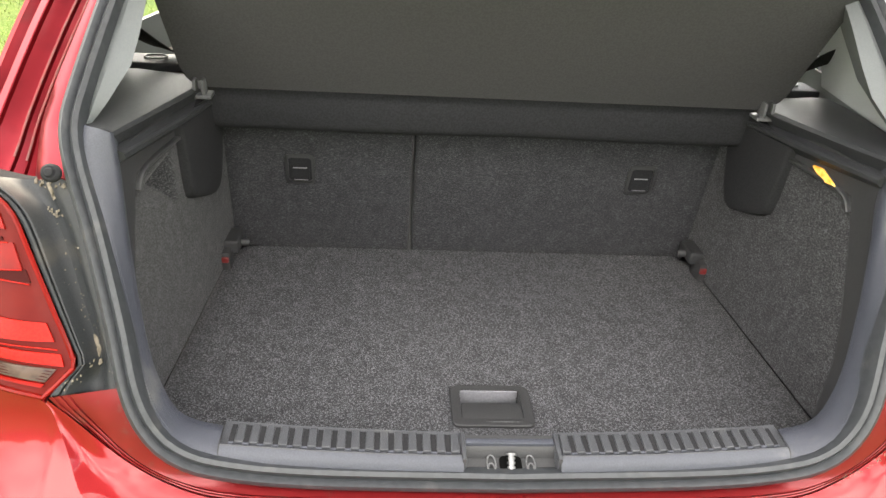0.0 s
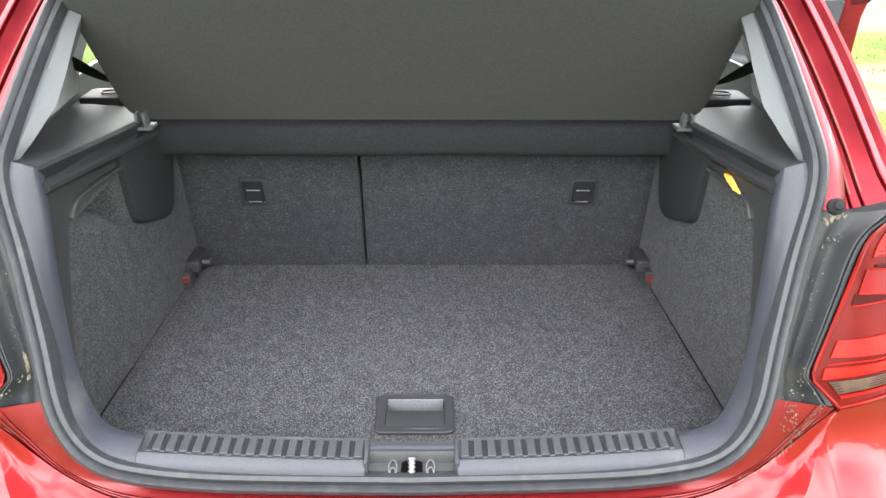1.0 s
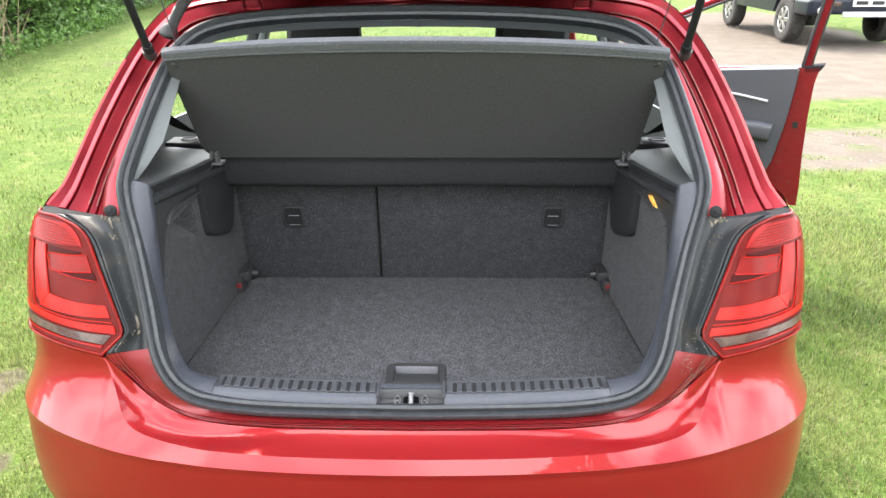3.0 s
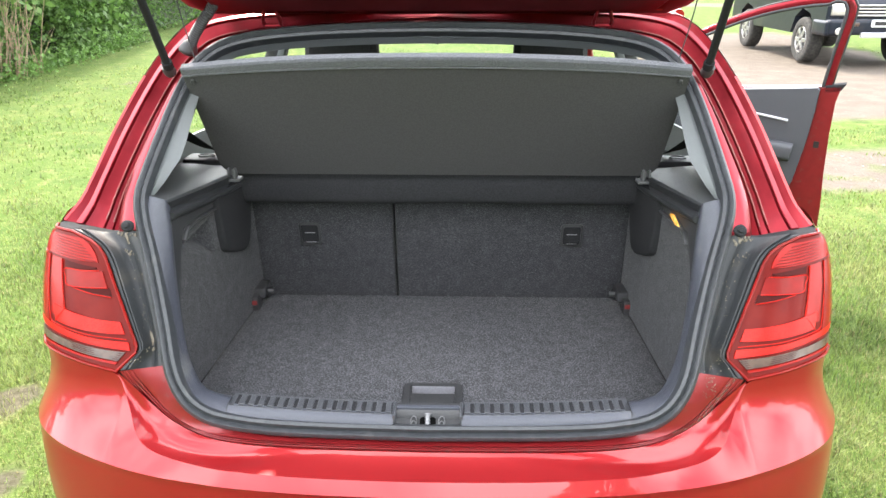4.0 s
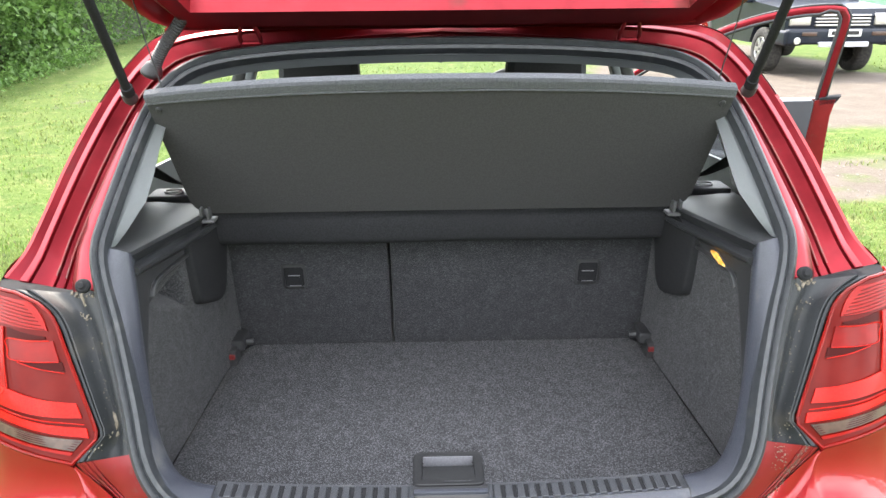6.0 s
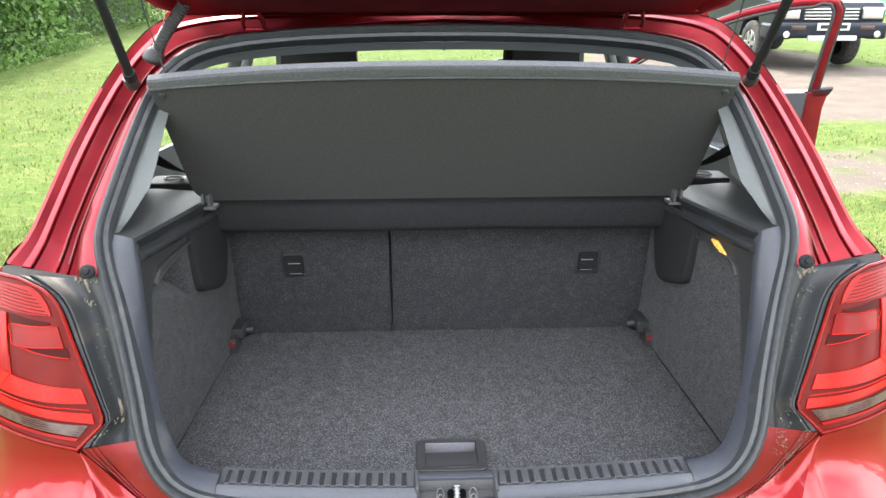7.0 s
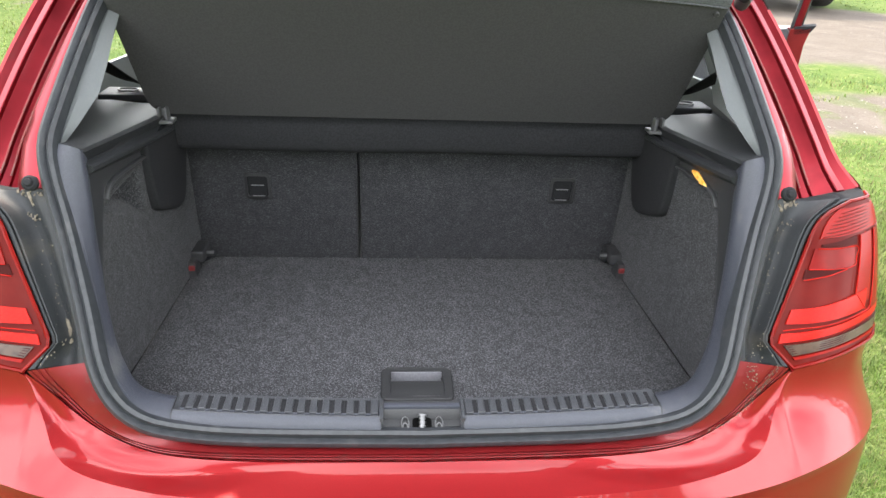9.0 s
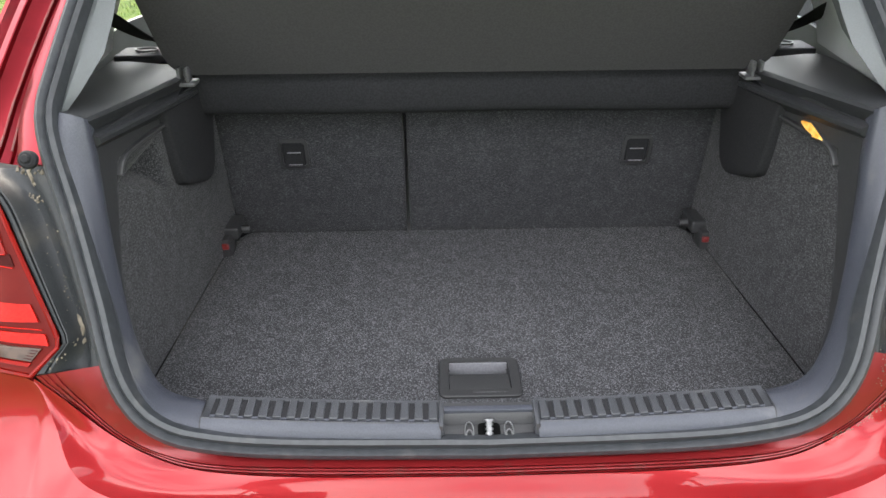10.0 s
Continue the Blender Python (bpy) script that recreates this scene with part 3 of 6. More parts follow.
def make_tail_lamp(side):
    lamp = part("tail_lamp", sided(lambda: lamp_band(0, 1, (0, 0), (1, 0), 0.0, 0.03, 24, 26), side), LAMP_DARK, car, "red tail lamp with banded lenses")
    pieces = [
        ("upper_lens", (0.10, 0.93, (0.795, 0.0), (0.965, 0.0), 0.004), LAMP_RED, "ribbed red upper lens"),
        ("recess", (0.14, 0.55, (0.752, -0.055), (0.752, 0.045), 0.0035), LAMP_BLACK, "dark wedge-shaped recess"),
        ("recess", (0.055, 0.44, (0.545, 0.085), (0.612, -0.045), 0.0035), LAMP_BLACK, "dark wedge-shaped recess"),
        ("indicator_lens", (0.07, 0.52, (0.617, -0.045), (0.742, -0.06), 0.005), LAMP_MID, "boxed red lens"),
        ("side_bar", (0.60, 0.77, (0.31, 0.0), (0.775, 0.0), 0.0045), LAMP_RED, "upright red light bar"),
        ("outer_lens", (0.82, 0.97, (0.20, 0.0), (0.775, 0.0), 0.004), LAMP_MID, "red outer lens"),
        ("light_band", (0.05, 0.72, (0.275, -0.01), (0.362, 0.055), 0.006), LAMP_BRIGHT, "bright red light band"),
        ("lower_band", (0.05, 0.95, (0.150, 0.035), (0.212, 0.02), 0.005), LAMP_BRIGHT, "bright red lower band"),
        ("reverse_lens", (0.09, 0.95, (0.070, 0.01), (0.135, 0.01), 0.005), LAMP_CLEAR, "smoky ribbed reversing lens"),
        ("base_band", (0.08, 0.95, (0.044, 0.004), (0.062, 0.004), 0.005), LAMP_RED, "thin red band"),
    ]
    for name, (u0, u1, lo, hi, lift), m, label in pieces:
        part(name, sided(lambda: lamp_band(u0, u1, lo, hi, lift), side), m, lamp, label)
    for k in range(7):
        a = 0.815 + 0.022 * k
        part("rib", sided(lambda: lamp_line([(0.13 + 0.02 * k, a - 0.012), (0.35, a - 0.006), (0.62, a), (0.9, a - 0.004)], 0.0009, 0.0045), side), LAMP_DARK, lamp)
    for k in range(4):
        a = 0.082 + 0.014 * k
        part("rib", sided(lambda: lamp_line([(0.10, a), (0.5, a + 0.005), (0.9, a + 0.008)], 0.0007, 0.0055), side), LAMP_BLACK, lamp)
    seams = [[(0.07, 0.612), (0.30, 0.602), (0.515, 0.593), (0.535, 0.65), (0.55, 0.711), (0.30, 0.726), (0.10, 0.737)], [(0.05, 0.235), (0.4, 0.242), (0.74, 0.245), (0.79, 0.30), (0.80, 0.55), (0.81, 0.77)],
             [(0.58, 0.40), (0.585, 0.58), (0.595, 0.77)], [(0.06, 0.545), (0.25, 0.565), (0.44, 0.585)], [(0.575, 0.41), (0.65, 0.34), (0.73, 0.26)]]
    for pts in seams:
        part("seam", sided(lambda: lamp_line(pts, 0.0009, 0.0062), side), LAMP_BRIGHT, lamp, "thin bright red moulded line")
    rim = [lamp_point(u, 0, 0.002) for u in np.linspace(1, 0.05, 14)] + [lamp_point(0, v, 0.002) for v in np.linspace(0, 1, 22)] + [lamp_point(u, 1, 0.002) for u in np.linspace(0.1, 1, 8)]
    part("rim", sided(lambda: tube(rim, 0.0032, 6), side), LAMP_MID, lamp, "thin glossy red rim")
    return lamp


for s in SIDES:
    make_tail_lamp(s)

# black panel between seal and lamp
lamp_edge = spline([(0.586, 0.047, 0.818), (0.570, 0.060, 0.836), (0.553, 0.069, 0.851)] + [tuple(lamp_point(0, v, -0.004)) for v in (0.25, 0.4, 0.6, 0.8, 0.9, 0.96, 1.0)] + [tuple(lamp_point(0.25, 1.0, -0.004))], 30)
foot = next(a.lerp(b, (0.826 - a.z) / (b.z - a.z)) for a, b in zip(seal_half, seal_half[1:]) if a.z <= 0.826 < b.z)
seal_low = spline([foot] + [seal_half[i] for i in range(0, 90) if 0.832 < seal_half[i].z < 1.062 and seal_half[i].x > 0.4], 30)


SURROUND_STEPS = [(-0.05, -0.008), (0.0, -0.002), (0.10, -0.002), (0.16, -0.004), (0.22, -0.010), (0.30, -0.015), (0.42, -0.017), (0.52, -0.014), (0.62, -0.007), (0.70, 0.0), (0.75, 0.004), (0.79, 0.004), (0.815, -0.001),
                  (0.84, -0.002), (0.865, 0.001), (0.92, 0.002), (0.97, 0.001), (1.02, -0.015)]


def make_lamp_surround():
    return loft(between(seal_low, lamp_edge, SURROUND_STEPS))


def lamp_cap():
    """Rounded top of the black panel, from the lamp back to the foot of the rear pillar."""
    p, q = inner_rail[0], outer_rail[0]
    up = Vector((0, -0.80, 0.60))
    front = between(seal_low, lamp_edge, SURROUND_STEPS)[-1][1:-1] + [lamp_point(u, 1, -0.005) for u in (0.4, 0.6, 0.8, 1.0)]
    rows = []
    for a in front:
        f = min(1.0, max(0.0, (a.x - p.x) / (q.x - p.x)))
        b = p.lerp(q, f) + up * float(np.interp(f, [0, 0.2, 0.30, 0.7, 1.0], [0.0, -0.004, -0.036, -0.016, -0.003]))
        rise = Vector((0, 0, 0.004 * math.sin(math.pi * f)))
        rows.append([a + Vector((0, 0.002, -0.006)), a, a.lerp(b, 0.15) + rise * 0.7, a.lerp(b, 0.4) + rise, a.lerp(b, 0.75) + rise * 0.6, b, b + Vector((0, 0.004, -0.02))])
    return loft(rows)


for s in SIDES:
    part("lamp_cap", sided(lamp_cap, s), SOFT_BLACK, car, "rounded black top of the lamp panel")
surrounds = [part("lamp_surround", sided(make_lamp_surround, s), SURROUND, car, "black plastic panel beside the tail lamp, specked with dried mud") for s in SIDES]


def make_buffer():
    return move(join(plate([(x, y) for x, y in circle(0.0118, 20)], 0.010, 0.003), move(plate(circle(0.006, 14), 0.003), pose(0, 0, 0.011))), pose(0.588, 0.178, 1.062, 62, 0, 0))


for s in SIDES:
    part("rubber_buffer", sided(make_buffer, s), SOFT_BLACK, car, "round black rubber stop")

# bumper and the painted panel under the seal
TOP = [(0, -0.024, 0.695), (0.25, -0.021, 0.697), (0.38, -0.012, 0.703), (0.447, 0.009, 0.709), (0.503, 0.029, 0.729), (0.547, 0.041, 0.769), (0.575, 0.043, 0.802), (0.588, 0.045, 0.813)]
TIP_LINE = [(0, -0.100, 0.688), (0.20, -0.096, 0.689), (0.352, -0.084, 0.692), (0.408, -0.072, 0.693), (0.465, -0.054, 0.694), (0.510, -0.037, 0.700), (0.538, -0.018, 0.709), (0.553, 0.0, 0.724),
            (0.564, 0.019, 0.745), (0.577, 0.036, 0.776), (0.589, 0.044, 0.810)]
UPPER = TIP_LINE + [tuple(lamp_point(u, 0, 0.001) + Vector((0, 0.001, -0.006))) for u in (0.2, 0.4, 0.6, 0.8, 1.0)] + [(0.792, 0.195, 0.846), (0.812, 0.285, 0.852), (0.829, 0.42, 0.856)]
EDGE = [(0, -0.114, 0.664), (0.20, -0.110, 0.665), (0.355, -0.098, 0.667), (0.415, -0.088, 0.668), (0.475, -0.078, 0.669), (0.525, -0.066, 0.671), (0.556, -0.057, 0.672), (0.577, -0.050, 0.673),
        (0.588, -0.046, 0.6735), (0.598, -0.042, 0.674), (0.608, -0.038, 0.674), (0.645, -0.022, 0.675), (0.690, 0.0, 0.677), (0.730, 0.025, 0.679), (0.767, 0.056, 0.681), (0.797, 0.096, 0.684),
        (0.822, 0.155, 0.687), (0.838, 0.25, 0.689), (0.845, 0.42, 0.69)]


def along(points, k):
    """A smooth curve with k steps from each given point to the next."""
    p = [Vector(q) for q in points]
    p = [2 * p[0] - p[1]] + p + [2 * p[-1] - p[-2]]
    out = []
    for i in range(1, len(p) - 2):
        a, b, c, d = p[i - 1:i + 3]
        for t in np.arange(k) / k:
            out.append(0.5 * (2 * b + (c - a) * t + (2 * a - 5 * b + 4 * c - d) * t * t + (3 * b - a - 3 * c + d) * t ** 3))
    return out + [p[-2]]


def eased(line, times=3):
    for _ in range(times):
        line[1:-1] = [(a + b * 2 + c) / 4 for a, b, c in zip(line, line[1:], line[2:])]
    return line


def rise(z):
    """How the hip draws in above the bumper's edge, up to the lamp."""
    return math.sin(math.pi / 2 * min(1.0, max(0.0, (z - 0.66) / 0.142)) ** 1.06)


def make_bumper():
    """Loading ledge inside the tip line, hip and band down to the lower edge, then the face that leans in below."""
    upper, edge = eased(along(UPPER, 6), 4), eased(along(EDGE, 6), 6)
    upper[0].y, edge[0].y = upper[1].y, edge[1].y
    tip = 6 * (len(TIP_LINE) - 1)
    ledge = []
    for p, q in zip(eased(spline(TOP, tip + 1), 8), upper):
        wide = min(1, (p - q).length / 0.06)
        turn = min(1.0, max(0.0, (q.x - 0.34) / 0.16))
        dish = 0.009 * wide * turn * turn * (3 - 2 * turn)
        ledge.append([p + Vector((0, 0.012, -0.016))] + [p.lerp(q, f) + Vector((0, 0, -0.0025 * wide * math.sin(math.pi * f ** 0.8))) + Vector((-0.2, 0.7, -0.68)) * dish * math.sin(math.pi * f ** 2.2) for f in (0, 0.03, 0.1, 0.2, 0.32, 0.45, 0.55, 0.64, 0.71, 0.77, 0.82, 0.87, 0.91, 0.95, 0.98, 1)])
    hip = []
    for k, (p, q) in enumerate(zip(upper, edge)):
        col = [p + Vector((0, 0.014, -0.001))] if k > tip else [p]
        for f in [0, 0.02, 0.05] + list(np.linspace(0.1, 0.9, 19)) + [0.95, 0.98, 0.995]:
            z = p.z + (q.z - p.z) * f
            w = (rise(p.z) - rise(z)) / max(1e-4, rise(p.z) - rise(q.z))
            col.append(Vector((p.x + (q.x - p.x) * w, p.y + (q.y - p.y) * w, z)))
        col += [q, q + Vector((0, 0.001, -0.002))]
        for f in np.linspace(0.04, 1, 16):
            z = q.z - 0.40 * f
            col.append(Vector((q.x * (1 + 0.012 * math.sin(math.pi * min(1, f * 1.3)) - 0.08 * max(0, f - 0.5) ** 1.5), q.y + 0.012 * f + 0.22 * max(0, f - 0.45) ** 1.6, z - 0.002)))
        hip.append(col)
    out = []
    for cols in (ledge, hip):
        left = [[Vector((-v.x, v.y, v.z)) for v in c] for c in cols[:0:-1]]
        out.append(loft(left + cols))
    return join(*out)


part("rear_bumper", make_bumper(), PAINT, car, "glossy red rear bumper reflecting the sky")


def make_sill_panel():
    half = [i for i in range(90) if seal_half[i].x < 0.53 and seal_half[i].z < 0.82]
    a = spline([seal_half[i] for i in half] + [foot], 40)
    b = spline(TOP[:7] + [(0.586, 0.045, 0.817)], 40)
    steps = [(-0.3, -0.012), (-0.1, -0.004), (0.25, -0.002), (0.44, 0.0), (0.46, -0.0006), (0.475, -0.006), (0.505, -0.006), (0.52, -0.0006), (0.54, 0.0), (0.61, 0.0), (0.63, -0.0006), (0.645, -0.006), (0.675, -0.006),
             (0.69, -0.0006), (0.71, 0.0), (0.79, 0.0), (0.81, -0.001), (0.825, -0.007), (0.865, -0.007), (0.88, -0.002), (0.90, -0.001), (1.0, -0.005)]
    rows = []
    for k, (p, q) in enumerate(zip(a, b)):
        ease = min(1.0, (40 - k) / 5)
        bunch = min(1.0, max(0.0, (k - 14) / 16))
        power = 1 - 0.5 * bunch * bunch * (3 - 2 * bunch)
        rows += between([p], [q], [(f ** power if f > 0 else f, h * ease) for f, h in steps])
    left = [[Vector((-q.x, q.y, q.z)) for q in r] for r in rows[:0:-1]]
    return loft(left + rows)


part("rear_sill_panel", make_sill_panel(), DUSTY_PAINT, car, "dusty red painted panel with pressed grooves")

# ---- body sides, roof and front ----
AXLES = (0.72, 3.19)


def side_x(y, z):
    w = float(np.interp(y, [0.25, 0.42, 0.7, 1.2, 2.6, 3.2, 3.6, 3.85], [0.80, 0.828, 0.838, 0.836, 0.836, 0.83, 0.76, 0.60]))
    return w * float(np.interp(z, [0.2, 0.35, 0.55, 0.72, 0.90, 1.0, 1.08], [0.94, 0.985, 1.0, 1.005, 0.985, 0.955, 0.93]))


def belt_z(y):
    return float(np.interp(y, [0.25, 0.8, 1.6, 2.7, 3.3, 3.85], [1.055, 1.035, 1.0, 0.955, 0.88, 0.72]))


def side_panel(y0, y1, ny=24, nz=16, low=0.22):
    def fn(i, j):
        y = y0 + (y1 - y0) * i
        z = low + (belt_z(y) - low) * j
        return Vector((side_x(y, z), y, z))
    bm = grid(fn, ny, nz)
    for ay in AXLES:
        gone = [f for f in bm.faces if math.hypot(f.calc_center_median().y - ay, f.calc_center_median().z - 0.30) < 0.345]
        bmesh.ops.delete(bm, geom=gone, context="FACES")
        for v in bm.verts:
            r = math.hypot(v.co.y - ay, v.co.z - 0.30)
            if v.is_boundary and r < 0.42 and v.co.z > low + 0.01:
                v.co.y, v.co.z = ay + (v.co.y - ay) / r * 0.345, 0.30 + (v.co.z - 0.30) / r * 0.345
    return bm


for s in SIDES:
    part("rear_quarter_panel", sided(lambda: side_panel(0.30, 1.10, 36, 26), s), PAINT, car)
    part("rear_door", sided(lambda: side_panel(1.105, 1.80), s), PAINT, car)
    part("front_wing", sided(lambda: side_panel(2.76, 3.80, 40, 26), s), PAINT, car)
part("front_door", mirror(side_panel(1.805, 2.755)), PAINT, car)


def roof_edge(y):
    return Vector((float(np.interp(y, [0.62, 0.9, 1.4, 2.0, 2.25], [0.585, 0.60, 0.595, 0.575, 0.55])), y,
                   float(np.interp(y, [0.62, 0.9, 1.4, 2.0, 2.25], [1.405, 1.43, 1.445, 1.435, 1.40]))))


def make_roof(drop, shrink=1.0):
    def fn(i, j):
        y = 0.63 + (2.27 - 0.63) * i
        e = roof_edge(y)
        x = (2 * j - 1) * shrink
        crown = 0.05 * (1 - abs(x) ** 2.4)
        return Vector((e.x * x, y, e.z + crown - drop))
    return grid(fn, 20, 22, 0.004)


part("roof", make_roof(0.0), PAINT, car)
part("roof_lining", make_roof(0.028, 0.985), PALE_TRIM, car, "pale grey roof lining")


def quarter_pillar():
    """Bodywork between the boot pillar and the rear side window."""
    a = spline([tuple(q) for q in outer_rail[:26]], 20)
    b = spline([(0.775, 0.80, 1.035), (0.72, 0.83, 1.18), (0.655, 0.90, 1.32), (0.602, 0.97, 1.432)], 20)
    return loft([[p.lerp(q, f) + Vector((0.02 * math.sin(math.pi * f), 0, 0)) for f in np.linspace(0, 1, 7)] for p, q in zip(a, b)])


def corner_panel():
    """Rounds the lamp's outer side into the body side."""
    a = spline([tuple(lamp_point(1, v, -0.006)) for v in (0.0, 0.2, 0.4, 0.6, 0.8, 1.0)] + [(0.764, 0.262, 1.050)], 16)
    b = [Vector((side_x(0.42, q.z), 0.42, q.z)) for q in a]
    return loft([[p.lerp(q, f) + Vector((0.012 * math.sin(math.pi * f), 0, 0)) for f in np.linspace(0, 1, 6)] for p, q in zip(a, b)])


def body_shoulder():
    """Rounded shoulder that carries the rear pillar's outer edge down to the lamp's outer corner."""
    rows = []
    for k in range(16):
        w = (1 - k / 15) ** 1.4
        p = outer_rail[k]
        rows.append([p + Vector((-0.006, -0.002, 0.0)), p + Vector((0.0, 0.0, 0.0015))] +
                    [p + Vector((0.004 + 0.016 * w * math.sin(math.pi / 2 * f), 0.09 * f, -0.004 - 0.03 * f * f * w)) for f in (0.03, 0.1, 0.25, 0.45, 0.7, 1.0)])
    return loft(rows)


def bar_between(a, b, w, d, up):
    return sweep([Vector(a), (Vector(a) + Vector(b)) / 2, Vector(b)], rounded(w, d, min(w, d) * 0.3, 3), up)


for s in SIDES:
    part("quarter_pillar", sided(quarter_pillar, s), PAINT, car)
    part("corner_panel", sided(corner_panel, s), PAINT, car)
    part("body_shoulder", sided(body_shoulder, s), PAINT, car)
    part("centre_pillar", sided(lambda: bar_between((0.775, 1.80, 0.99), (0.60, 1.72, 1.43), 0.08, 0.05, (1, 0, 0)), s), DARK_PLASTIC, car)
    part("windscreen_pillar", sided(lambda: bar_between((0.745, 2.95, 0.95), (0.56, 2.24, 1.41), 0.07, 0.05, (1, 0, 0)), s), PAINT, car)
    part("roof_rail", sided(lambda: tube([roof_edge(y) for y in np.linspace(0.78, 2.26, 16)], 0.014, 10), s), PAINT, car)
    part("rear_side_window", sided(lambda: grid(lambda i, j: Vector((0.777, 0.82 + 0.94 * i, 1.025 - 0.03 * i)).lerp(Vector((0.60, 0.98 + 0.72 * i, 1.42)), j), 6, 6), s), GLASS, car, "clear side window")
    part("door_lining", sided(lambda: grid(lambda i, j: Vector((0.745 - 0.02 * j, 0.86 + 0.92 * i, 0.40 + (0.69 - 0.06 * i) * j)), 6, 8, 0.01), s), LIT_LINING, car)
    part("quarter_lining", sided(lambda: grid(lambda i, j: Vector((0.672 + 0.045 * i, 0.40 + 0.48 * i, 0.98 + 0.11 * j)), 6, 4, 0.006), s), LIT_LINING, car)
    part("pillar_cover", sided(lambda: bar_between((0.735, 1.80, 0.99), (0.572, 1.72, 1.42), 0.085, 0.03, (1, 0, 0)), s), PALE_TRIM, car, "pale grey pillar cover")
    part("pillar_cover", sided(lambda: bar_between((0.70, 2.92, 0.96), (0.53, 2.22, 1.40), 0.06, 0.03, (1, 0, 0)), s), PALE_TRIM, car, "pale grey pillar cover")
    part("lamp_backing", sided(lambda: grid(lambda i, j: Vector((0.53 + 0.20 * i, rear_y(0.775 + 0.245 * j, 0.53 + 0.20 * i) + 0.030, 0.775 + 0.245 * j)), 10, 8), s), DARK_PLASTIC, car)
part("front_side_window", mirror(grid(lambda i, j: Vector((0.777, 1.84 + 1.0 * i, 0.995 - 0.03 * i)).lerp(Vector((0.59, 1.76 + 0.48 * i, 1.42)), j), 6, 6)), GLASS, car, "clear side window")
part("windscreen", grid(lambda i, j: Vector((0.735 * (2 * i - 1), 2.98 + 0.10 * (1 - (2 * i - 1) ** 2), 0.955)).lerp(Vector((0.55 * (2 * i - 1), 2.24 + 0.05 * (1 - (2 * i - 1) ** 2), 1.42)), j), 12, 6), GLASS, car, "clear windscreen")
part("bonnet", grid(lambda i, j: Vector((side_x(2.9 + 0.9 * i, 0.9) * 0.93 * (2 * j - 1), 2.95 + 0.9 * i + 0.10 * (1 - (2 * j - 1) ** 2), belt_z(2.95 + 0.9 * i) + 0.05 * (1 - (2 * j - 1) ** 2) + 0.004)), 14, 14, 0.006), PAINT, car)
part("front_bumper", grid(lambda i, j: Vector((0.74 * math.sin(math.pi * (i - 0.5)), 3.70 + 0.24 * math.cos(math.pi * (i - 0.5)) - 0.06 * abs(j - 0.45) ** 2, 0.22 + 0.50 * j)), 20, 10, 0.006), PAINT, car)
part("floor_pan", box(-0.78, 0.78, 0.02, 3.7, 0.24, 0.30, 0.01), DARK_PLASTIC, car)
part("dashboard", join(box(-0.70, 0.70, 2.42, 2.98, 0.70, 0.955, 0.05, 4), box(0.17, 0.56, 2.36, 2.60, 0.90, 0.99, 0.03, 3)), DARK_PLASTIC, car)


def make_wheel(y, side):
    w = part("wheel", move(sweep([Vector((0.0, 0.27 * math.cos(a), 0.27 * math.sin(a))) for a in np.linspace(0, 2 * math.pi, 32, endpoint=False)], rounded(0.17, 0.075, 0.03, 3), (1, 0, 0), closed=True,
                                  ups=[(0, math.cos(a), math.sin(a)) for a in np.linspace(0, 2 * math.pi, 32, endpoint=False)]), pose(0.735 * side, y, 0.302)), TYRE, car, "black tyre")
    part("rim", move(plate(circle(0.24, 28), 0.03, 0.01), pose(0.79 * side, y, 0.302, 0, 90 * side, 0)), ALLOY, w, "silver alloy rim")


for s in SIDES:
    for ay in AXLES:
        make_wheel(ay, s)
    part("wheel_housing", sided(lambda: grid(lambda i, j: Vector((0.50 + 0.30 * j, AXLES[0] + 0.345 * math.cos(math.pi * i), 0.30 + 0.345 * math.sin(math.pi * i))), 20, 3), s), DARK_PLASTIC, car)
    part("wheel_housing", sided(lambda: grid(lambda i, j: Vector((0.50 + 0.30 * j, AXLES[1] + 0.345 * math.cos(math.pi * i), 0.30 + 0.345 * math.sin(math.pi * i))), 20, 3), s), DARK_PLASTIC, car)

# ---- open tailgate above ----
T_ALONG, T_DOWN = Vector((0, -0.86, 0.51)), Vector((0, -0.51, -0.86))
T_HINGE = Vector((0, 0.572, 1.452))


def gate_point(x, s, d):
    """x across, s from the hinge towards the handle, d below the outer skin."""
    return T_HINGE + T_ALONG * s + T_DOWN * d + Vector((x, 0, 0))


def gate_half(s):
    return float(np.interp(s, [0, 0.03, 0.1, 0.3, 0.6, 0.95], [0.50, 0.535, 0.56, 0.60, 0.65, 0.62]))


def gate_ring(scale_x, s0, s1, d, n=24):
    pts = [(gate_half(s) * scale_x, s) for s in np.linspace(s0, s1, n)]
    ring = pts + [(-x, s) for x, s in reversed(pts)]
    return [gate_point(x, s, d - 0.03 * (1 - min(1, abs(x) / 0.55) ** 2)) for x, s in ring]


def make_gate():
    rings = [gate_ring(0.985, -0.043, 0.94, -0.012), gate_ring(0.99, -0.041, 0.945, -0.004), gate_ring(1.0, 0.0, 0.95, 0.008), gate_ring(1.0, 0.004, 0.95, 0.026), gate_ring(0.95, 0.020, 0.93, 0.034),
             gate_ring(0.90, 0.042, 0.90, 0.030), gate_ring(0.86, 0.055, 0.86, 0.050), gate_ring(0.80, 0.11, 0.50, 0.052), gate_ring(0.80, 0.11, 0.50, 0.0), gate_ring(0.985, -0.043, 0.94, -0.012)]
    return loft(rings, closed_rows=True)


